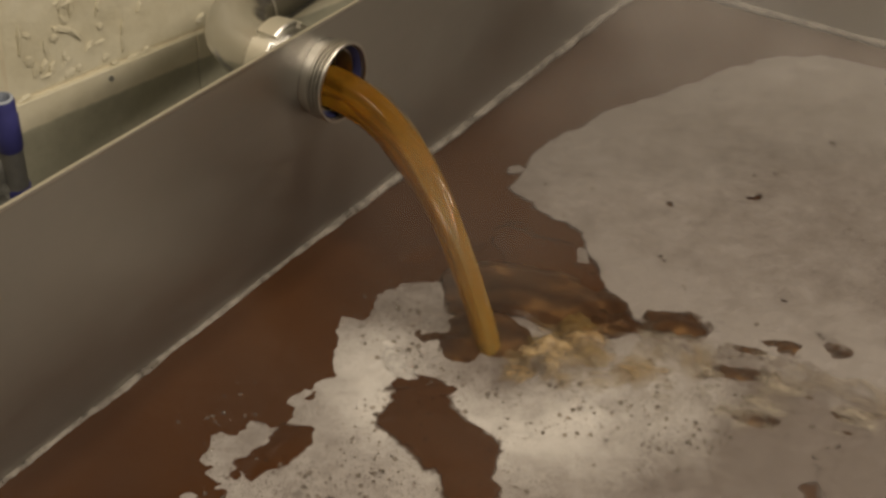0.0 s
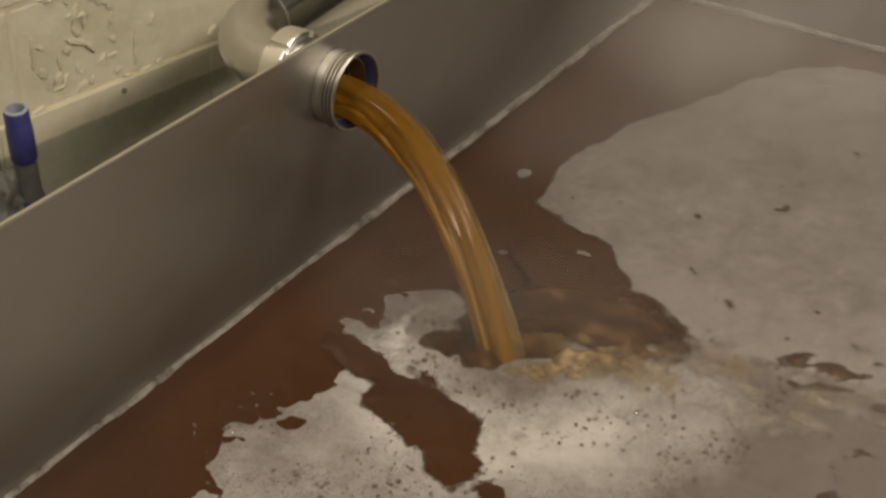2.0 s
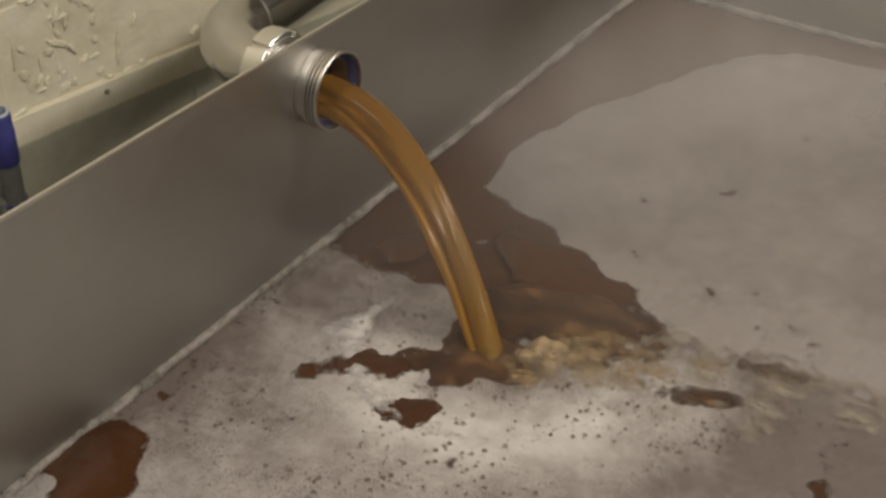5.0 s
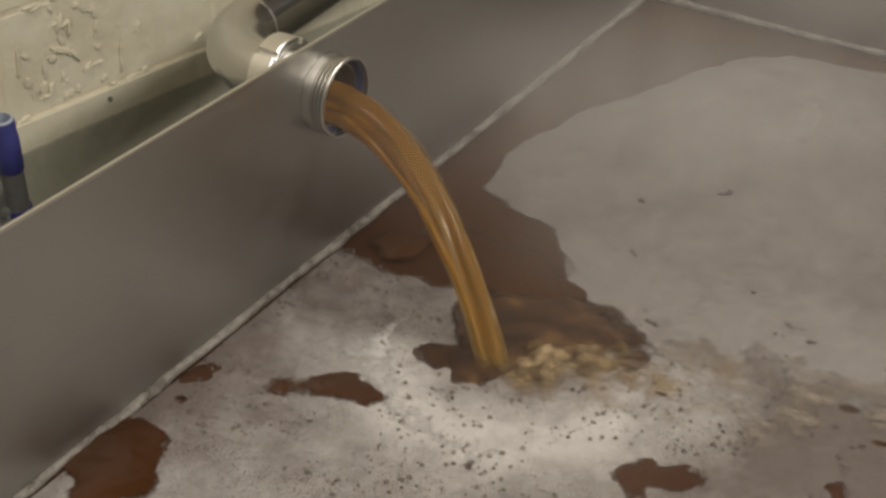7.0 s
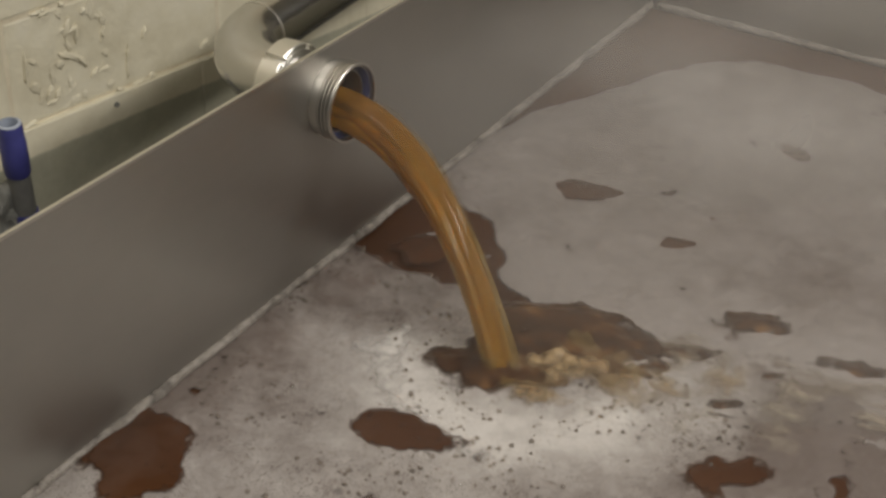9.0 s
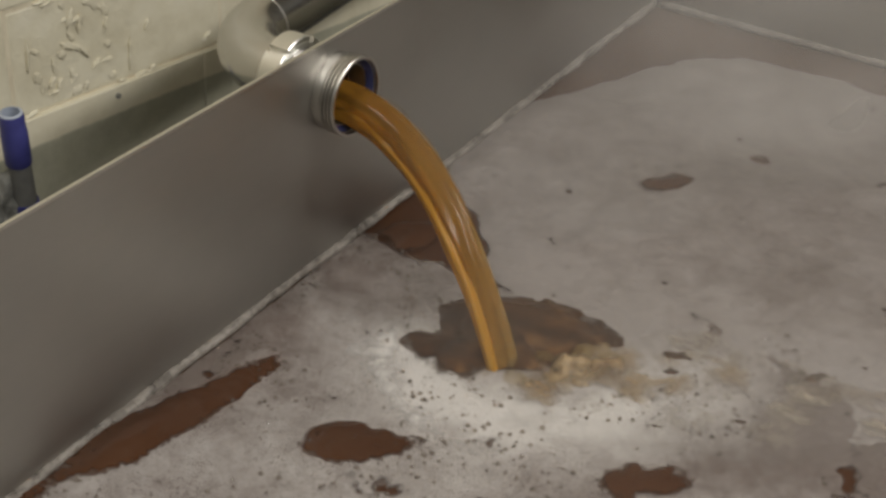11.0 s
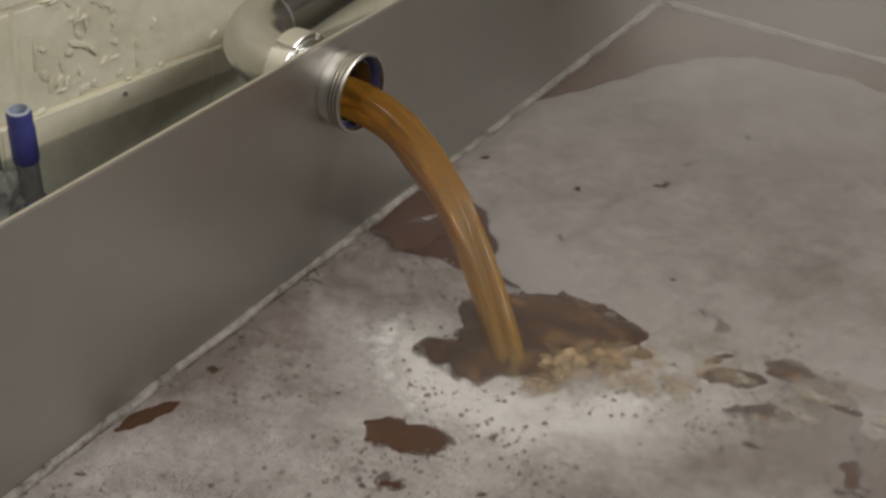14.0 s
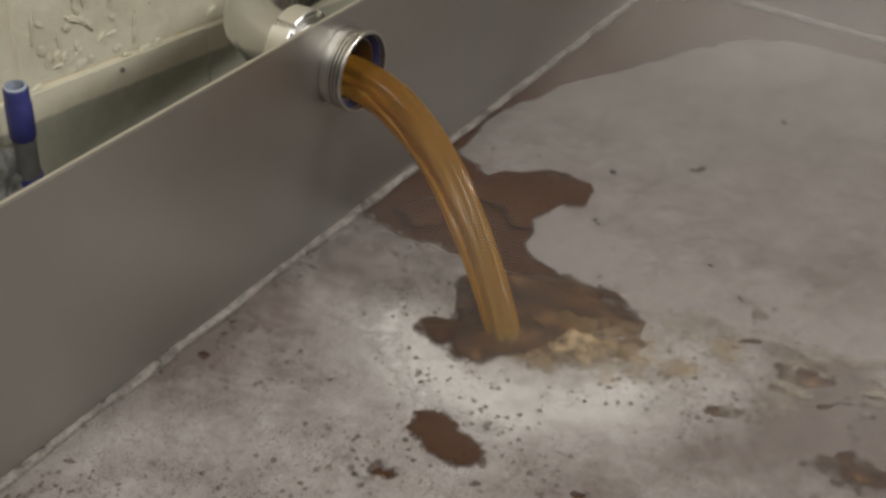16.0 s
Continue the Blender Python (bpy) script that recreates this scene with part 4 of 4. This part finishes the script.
def motions():
    float_raft("far", (0.5, 0.5), [(0, 0, 0, 0, 0), (1.0, 0.035, 0.0, 2, 0), (1.6, 0.025, 0.0, 2, 0), (2.5, 0.015, 0.01, -1, 0), (3.2, -0.005, 0, -1, 0), (5.3, -0.035, 0, 0, 0), (7.0, -0.05, 0.01, 0, 0), (8.0, -0.10, -0.005, -1, 0), (9.2, -0.13, -0.02, -2, 0), (11.3, -0.15, -0.025, -2, 0), (13.5, -0.15, -0.025, -2, 0), (14.7, -0.13, -0.015, -2, 0), (16.0, -0.10, -0.005, -3, 0)])
    float_raft("near", (0.3, -0.2), [(0, 0, -0.01, 0, 0), (1.5, 0.006, -0.015, 0, 0), (3.2, 0.003, -0.01, 0, 0), (5.3, 0.004, 0.0, 0, 0), (7.0, 0.008, 0.010, 0, 0), (9.2, 0.003, 0.032, 0, 0), (11.3, 0.006, 0.050, 0, 0), (13.0, 0.002, 0.050, 0, 0), (14.5, 0.006, 0.045, 0, 0), (16.0, 0.003, 0.035, 0, 0)])
    drift(POOLS["shore"], [(0, 0, 0, 0.0058, 0), (1, 0, 0, 0.0058, 0), (2, 0, 0, 0.0052, 0), (3, 0, 0, 0.0036, 0), (4.2, 0, 0, 0.0, 0), (5.3, 0, 0, -0.006, 0), (16, 0, 0, -0.006, 0)])
    drift(POOLS["front"], [(0, 0.334, -0.235, 0.006, 0), (1, 0.301, -0.235, 0.006, 4), (2, 0.284, -0.216, 0.006, 0), (3, 0.389, -0.213, 0.0039, 25), (3.8, 0.416, -0.211, -0.0003, 30), (4.6, 0.438, -0.219, -0.008, 30), (16, 0.436, -0.249, -0.008, 30)])
    drift(POOLS["second"], [(0, 0.193, -0.337, 0.0046, 60), (1, 0.129, -0.3, 0.0053, 10), (2, 0.168, -0.173, 0.006, -30), (3, 0.176, -0.217, 0.0053, -20), (3.9, 0.179, -0.233, -0.001, -20), (5, 0.185, -0.229, -0.008, -20), (16, 0.189, -0.266, -0.008, -20)])
    drift(POOLS["third"], [(0, 0.27, -0.176, 0.0035, 0), (1, 0.23, -0.213, 0.0039, -10), (2, 0.226, -0.181, 0.0053, -30), (3, 0.278, -0.17, 0.006, 0), (4.3, 0.252, -0.206, 0.0039, 0), (5.5, 0.279, -0.206, 0.0039, 10), (6.5, 0.139, -0.236, 0.0025, 10), (7.2, 0.132, -0.247, -0.0038, 10), (9, 0.197, -0.267, -0.008, 0), (16, 0.22, -0.31, -0.008, 0)])
    drift(POOLS["wide"], [(0, 0.141, -0.207, -0.008, 0), (3.2, 0.152, -0.18, -0.0052, 0), (4.3, 0.175, -0.177, 0.0032, 0), (5.5, 0.203, -0.159, 0.0053, 0), (6.5, 0.231, -0.209, 0.006, 5), (7, 0.177, -0.212, 0.006, -12), (8, 0.137, -0.192, 0.0046, -18), (9, 0.122, -0.202, -0.0024, -18), (10, 0.119, -0.21, -0.008, -18), (16, 0.143, -0.253, -0.008, -18)])
    drift(POOLS["hook"], [(0, 0.34, -0.246, -0.008, 0), (6.6, 0.318, -0.226, -0.008, 0), (7.5, 0.3, -0.218, 0.0032, 0), (8, 0.301, -0.248, 0.006, 5), (9, 0.241, -0.231, 0.006, -25), (10.3, 0.217, -0.266, 0.006, -10), (11.5, 0.212, -0.29, 0.006, -5), (12, 0.174, -0.279, 0.0053, -40), (12.5, 0.151, -0.27, 0.0025, -45), (13.2, 0.131, -0.263, -0.0052, -45), (16, 0.141, -0.301, -0.008, -45)])
    drift(POOLS["edge"], [(0, 0.42, -0.27, -0.008, 0), (4.6, 0.414, -0.235, -0.0052, 0), (5.5, 0.423, -0.223, 0.0032, 0), (6.5, 0.494, -0.155, 0.0039, 10), (7, 0.515, -0.148, 0.0053, -10), (8, 0.555, -0.106, 0.0011, 0), (9, 0.568, -0.098, 0.006, 0), (10.2, 0.529, -0.141, 0.006, 0), (11.5, 0.498, -0.178, 0.0074, -5), (12, 0.509, -0.202, 0.0053, -5), (12.6, 0.521, -0.212, -0.001, -5), (16, 0.529, -0.236, -0.008, -5)])
    drift(POOLS["late"], [(0, 0.341, -0.225, -0.008, 0), (11.5, 0.319, -0.229, -0.008, 0), (12.5, 0.312, -0.232, 0.0011, 0), (13.5, 0.28, -0.256, 0.006, 10), (14, 0.256, -0.255, 0.0053, 0), (14.5, 0.287, -0.22, 0.0039, 30), (15, 0.307, -0.271, 0.0039, 0), (15.5, 0.317, -0.244, 0.006, -20), (16, 0.308, -0.255, 0.006, -35)])
    drift(POOLS["corner"], [(0, 0.05, -0.494, -0.008, 0), (4, 0.044, -0.477, 0.0004, 0), (5.5, 0.054, -0.462, 0.006, 0), (7, 0.053, -0.45, 0.006, 0), (8, 0.057, -0.436, 0.006, 0), (9, 0.062, -0.43, 0.0067, 0), (9.9, 0.049, -0.425, 0.0046, 0), (10.8, 0.033, -0.433, -0.008, 0), (16, 0.057, -0.466, -0.008, 0)])
    drift(POOLS["strip"], [(0, 0.06, -0.408, -0.008, 0), (9.3, 0.028, -0.393, -0.008, 0), (10.5, 0.033, -0.399, 0.0032, 0), (11.5, 0.039, -0.405, 0.006, 0), (12.5, 0.044, -0.389, 0.0046, 0), (13.5, 0.022, -0.383, 0.0025, 0), (14.2, 0.026, -0.401, -0.0031, 0), (15, 0.042, -0.421, -0.008, 0), (16, 0.041, -0.415, -0.008, 0)])
    drift(POOLS["wall"], [(0, 0.036, -0.338, -0.008, 0), (4.5, 0.019, -0.329, -0.0038, 0), (5.5, 0.026, -0.322, 0.0039, 0), (6.5, 0.031, -0.303, 0.0046, 0), (7, 0.023, -0.282, 0.0032, 0), (8, 0.016, -0.264, -0.0052, 0), (10.5, 0.107, -0.315, -0.001, 0), (11.5, 0.105, -0.318, 0.0025, -30), (12.5, 0.056, -0.285, 0.0046, -30), (13.5, 0.051, -0.256, 0.0032, -30), (14.3, 0.06, -0.267, -0.0052, -30), (16, 0.072, -0.28, -0.008, -30)])
    drift(POOLS["foot_left"], [(0, 0.257, -0.048, 0.0025, 0), (0.5, 0.245, -0.066, 0.0046, 0), (1, 0.247, -0.079, 0.0067, 0), (2, 0.254, -0.034, 0.0053, 10), (3, 0.263, -0.022, 0.0032, 0), (5.5, 0.264, -0.08, 0.0039, 0), (6.5, 0.252, -0.078, 0.006, 0), (7, 0.268, -0.049, 0.0046, 0), (8, 0.254, -0.038, 0.006, 0), (9, 0.275, -0.045, 0.006, 0), (11.5, 0.238, -0.044, 0.006, 0), (12, 0.259, -0.075, 0.0067, 0), (12.5, 0.265, -0.036, 0.006, 0), (13.5, 0.263, -0.056, 0.0046, 0), (14.5, 0.257, -0.054, 0.0067, 0), (15.5, 0.247, -0.039, 0.0067, 0), (16, 0.26, -0.054, 0.0067, 0)])
    drift(POOLS["foot_right"], [(0, 0.283, 0.043, 0.0039, 0), (1, 0.315, 0.027, 0.0053, 0), (2, 0.343, 0.04, 0.0067, 0), (3, 0.322, 0.067, 0.0067, -4), (5.5, 0.336, 0.019, 0.0053, 0), (6.5, 0.308, -0.003, 0.0046, 0), (7, 0.31, 0.011, 0.006, 0), (8, 0.332, 0.041, 0.0067, 0), (9, 0.327, 0.017, 0.0053, 0), (11.5, 0.283, -0.004, 0.0039, 0), (12, 0.308, -0.001, 0.006, 0), (12.5, 0.3, 0.003, 0.006, 0), (13.5, 0.301, -0.03, 0.0032, 0), (14.5, 0.309, 0.045, 0.006, 5), (15.5, 0.31, -0.019, 0.006, -10), (16, 0.3, 0.002, 0.0053, -5)])
    drift(POOLS["channel"], [(0, 0.28, 0.126, 0.0004, 0), (1, 0.271, 0.1, 0.0053, 0), (2, 0.302, 0.109, 0.0067, 0), (3, 0.322, 0.101, 0.0067, 0), (5.5, 0.27, 0.125, 0.006, 0), (6.5, 0.231, 0.103, 0.0039, 0), (7.3, 0.223, 0.105, 0.0011, 0), (8.2, 0.186, 0.141, -0.0052, 0), (16, 0.205, 0.074, -0.008, 0)])
    drift(POOLS["behind"], [(0, 0.115, 0.046, 0.0039, 0), (3, 0.083, 0.067, 0.0046, 0), (5.5, 0.098, 0.055, 0.006, 0), (7, 0.075, 0.074, 0.0053, 0), (8, 0.091, 0.079, 0.006, 0), (9, 0.093, 0.087, 0.0053, 0), (11.5, 0.062, 0.096, 0.0046, 0), (12.5, 0.084, 0.091, 0.0053, 0), (13.5, 0.069, 0.084, 0.0053, 0), (14.5, 0.066, 0.079, 0.0053, 0), (15.5, 0.074, 0.092, 0.006, 0), (16, 0.079, 0.1, 0.006, 0)])
    drift(POOLS["opening"], [(0, 0.126, 0.29, -0.008, 0), (13.2, 0.071, 0.321, -0.008, 0), (14.2, 0.063, 0.328, -0.0017, 0), (15, 0.091, 0.3, 0.0039, 0), (15.5, 0.101, 0.273, 0.0067, 0), (16, 0.153, 0.207, 0.0067, -15)])
    drift(POOLS["spot_a"], [(0, 0.209, 0.35, -0.008, 0), (7, 0.198, 0.384, -0.008, 0), (8, 0.184, 0.374, 0.0046, -10), (9, 0.186, 0.34, 0.0046, 0), (10, 0.185, 0.32, -0.0031, 0), (16, 0.201, 0.235, -0.008, 0)])
    drift(POOLS["spot_b"], [(0, 0.297, 0.342, -0.008, 0), (7, 0.285, 0.361, -0.008, 0), (8, 0.283, 0.379, 0.0053, 0), (9, 0.347, 0.281, 0.0032, 20), (10, 0.351, 0.264, -0.0052, 20), (16, 0.366, 0.209, -0.008, 0)])
    drift(POOLS["spot_c"], [(0, 0.408, 0.593, -0.008, 0), (8, 0.4, 0.639, -0.0031, 0), (9, 0.395, 0.616, 0.0046, 0), (11.5, 0.349, 0.533, 0.0032, 20), (12.2, 0.342, 0.493, -0.0059, 20), (16, 0.358, 0.445, -0.008, 20)])
    drift(POOLS["spot_d"], [(0, 0.395, 0.343, -0.008, 0), (8, 0.374, 0.383, -0.0045, 0), (9, 0.367, 0.37, 0.0011, 0), (11.5, 0.272, 0.425, 0.006, 10), (12, 0.305, 0.296, 0.0039, -50), (12.5, 0.384, 0.194, 0.0004, -50), (13.2, 0.387, 0.187, -0.0052, -50), (16, 0.402, 0.144, -0.008, -50)])
    drift(POOLS["spot_e"], [(0, 0.45, 0.091, 0.006, 0), (0.6, 0.487, 0.087, 0.0032, 0), (1.5, 0.489, 0.123, -0.0045, 0), (8, 0.502, 0.174, -0.0045, 0), (9, 0.506, 0.174, 0.0053, 0), (10, 0.527, 0.177, -0.0045, 0), (12, 0.429, 0.153, -0.0038, 0), (12.5, 0.424, 0.145, 0.0018, 0), (13.5, 0.516, 0.095, 0.0032, 0), (14.5, 0.591, 0.098, 0.0039, 0), (15.5, 0.574, 0.123, 0.0032, 0), (16, 0.595, 0.065, 0.0046, 0)])
    drift(POOLS["spot_f"], [(0, 0.579, -0.018, 0.0046, 0), (1, 0.592, 0.036, 0.0039, 0), (2, 0.614, 0.117, 0.0039, 0), (3, 0.577, 0.128, 0.006, 0), (5.5, 0.562, 0.065, 0.0053, 0), (6.5, 0.543, 0.064, 0.006, 0), (7, 0.648, 0.065, 0.0032, 0), (8, 0.603, 0.079, 0.0046, 0), (9, 0.626, 0.147, 0.006, 0), (11.5, 0.634, 0.158, 0.0018, 0), (12.5, 0.612, 0.017, 0.0025, 0), (13.5, 0.597, 0.0, 0.0053, 0), (14.5, 0.547, 0.0, 0.0053, 10), (15.5, 0.576, -0.013, 0.0011, 0), (16, 0.688, -0.06, 0.006, 0)])
    drift(POOLS["spot_g"], [(0, 0.541, 0.045, 0.0046, 0), (1, 0.693, -0.061, 0.006, 20), (1.7, 0.713, -0.041, 0.0025, 20), (2.5, 0.581, 0.051, -0.001, 0), (3, 0.545, -0.019, 0.0011, 0), (5.5, 0.514, -0.001, 0.0053, 0), (6.5, 0.464, 0.015, 0.0032, 0), (8, 0.497, 0.022, 0.0004, 0), (9, 0.449, 0.069, 0.0046, 0), (11.5, 0.462, 0.042, 0.0025, 0), (12.5, 0.619, -0.092, 0.0011, 0), (13.5, 0.576, 0.061, 0.0046, 0), (14.5, 0.469, 0.011, 0.0046, 0), (15.5, 0.447, -0.05, 0.0025, 0), (16, 0.585, 0.028, 0.0032, 0)])
    drift(POOLS["spot_h"], [(0, 0.577, 0.132, 0.0039, 0), (1, 0.601, 0.104, 0.0025, 0), (2, 0.636, 0.089, 0.0032, 0), (3, 0.534, 0.026, 0.0011, 0), (5.5, 0.637, 0.097, 0.0032, 0), (6.5, 0.64, 0.095, 0.0025, 0), (7, 0.596, 0.068, 0.0011, 0), (9, 0.584, 0.176, 0.0011, 0), (11.5, 0.602, 0.073, 0.0004, 0), (12.5, 0.631, 0.183, 0.0011, 0), (13.5, 0.643, 0.073, 0.0039, 0), (14.5, 0.616, 0.061, 0.0039, 0), (15.5, 0.663, -0.048, 0.0046, 0), (16, 0.501, -0.009, 0.0018, 0)])
    flow = random.Random(12)
    for k in range(14):
        u, v, rows = flow.uniform(0.0, 0.36), flow.gauss(0.0, 0.055), []
        for t in (0, 1.1, 2.2, 3.3, 4.4, 5.5, 6.6, 7.7, 8.8, 9.9, 11, 12.1, 13.2, 14.3, 16):
            u = (u + flow.uniform(0.0, 0.05)) % 0.38
            rows.append((t, 0.45 + 0.85 * u + 0.5 * v, -0.03 + 0.42 * u - 0.8 * v, flow.uniform(-0.003, 0.005), 25 * math.sin(t + k)))
        drift(POOLS["streak%d" % k], rows)
    float_raft("crescent", (0.3, -0.04), [(0, 0.0, 0.03, 10, -0.003), (0.5, 0.0, 0.03, 8, -0.002), (1.0, 0.0, 0.02, 0, 0), (2.0, 0.0, 0.02, 5, 0), (3.2, 0.0, 0, 0, 0), (5.3, -0.02, 0, -5, 0), (7.0, 0.0, 0, 0, 0), (8.5, 0.01, 0, -8, 0), (11.3, 0, 0, 0, 0), (12.2, 0.0, 0.0, -10, 0), (13.2, 0.0, 0, 0, 0), (14.5, -0.005, 0, -6, 0), (16.0, 0, 0, 0, 0)])
    float_raft("tail", (0.56, 0.045), [(0, 0, 0, 0, 0), (1.0, 0.02, -0.02, -6, 0), (2.0, 0.03, 0.0, 4, 0), (3.2, 0.0, -0.01, -4, 0), (5.3, 0.0, 0.0, 0, 0), (7.0, 0.02, 0.01, 5, 0), (9.2, 0.0, 0.02, 0, 0), (11.3, 0.01, 0.02, -4, 0), (13.0, 0.0, 0.03, 2, 0), (14.5, 0.02, 0.01, -3, 0), (16.0, 0.0, 0.02, 3, 0)])
    rng = random.Random(21)
    spots = [(0.10, 0.12), (0.16, 0.10), (0.20, 0.16), (0.335, -0.235), (0.08, -0.10), (0.12, 0.30), (0.30, 0.14), (0.36, 0.13), (0.42, 0.10)]
    for k, (x, y) in enumerate(spots):
        a = rng.uniform(0, 360)
        drift(RAFTS["flake%d" % k], [(t, x + rng.uniform(-0.012, 0.012) - 0.003 * t, y + rng.uniform(-0.012, 0.012), 0.0, a + 12 * math.sin(t + k)) for t in (0, 1.5, 3.2, 5.3, 7, 9.2, 11.3, 13, 14.5, 16)])
    # the stream's ropes sway about the outlet
    times = [0.25 * i for i in range(65)]
    for k, ob in enumerate(STRANDS):
        base = ob.location.copy()
        amp = 0.7 if k == 0 else 1.6
        walk(ob, [(t, pose(*base, rng.uniform(-amp, amp), rng.uniform(-amp, amp) * 0.8, rng.uniform(-amp, amp))) for t in times])
    # froth heaves and turns
    for k, (ob, x, y, h) in enumerate(FROTHS[:18]):
        rows, a = [], rng.uniform(0, 360)
        for t in times:
            a += rng.uniform(2, 16)
            rows.append((t, pose(x + rng.uniform(-0.014, 0.014), y + rng.uniform(-0.012, 0.012), 0.003 + rng.uniform(-0.5, 0.15) * h, rng.uniform(-4, 4), rng.uniform(-4, 4), a)))
        walk(ob, rows)
    for k, (ob, x, y, h) in enumerate(HEAPS):
        walk(ob, [(t, pose(x + rng.uniform(-0.012, 0.012), y + rng.uniform(-0.010, 0.010), 0.003 + rng.uniform(-0.45, 0.1) * h, rng.uniform(-8, 8), rng.uniform(-8, 8), 20 * math.sin(1.3 * t + k) + rng.uniform(-9, 9))) for t in times])
    for k, (ob, x, y, h) in enumerate(SPLASHES):
        walk(ob, [(t, pose(x + rng.uniform(-0.02, 0.02), y + rng.uniform(-0.015, 0.015), rng.uniform(-0.55, 0.25) * h, rng.uniform(-20, 20), rng.uniform(-25, 25), rng.uniform(-40, 40))) for t in times])
    # steam drifts to and fro and swells as it rises
    for k, (ob, x, y, z, turn) in enumerate(VEILS):
        rows = []
        for t in (0, 2, 4, 6, 8, 10, 12, 14, 16):
            rows.append((t, pose(x + (0.30 if k in (1, 3) else 0.75 if k == 9 else 0.04 if k < 6 else 0.0) * max(0.0, 1 - t / 5.0) + 0.07 * math.sin(0.55 * t + k * 1.7), y + 0.09 * math.cos(0.45 * t + k), z + 0.035 * math.sin(0.5 * t + 2 * k), 0, 0, turn + 9 * math.sin(0.3 * t + k))))
        walk(ob, rows)
    # spent froth slides and turns slowly
    for ob, x, y, h in FROTHS[18:]:
        rows, a = [], rng.uniform(0, 360)
        for t in times:
            a += rng.uniform(1, 7)
            rows.append((t, pose(x + rng.uniform(-0.008, 0.008), y + rng.uniform(-0.007, 0.007), 0.003 + rng.uniform(-0.3, 0.1) * h, rng.uniform(-1, 1), rng.uniform(-1, 1), a)))
        walk(ob, rows)


motions()
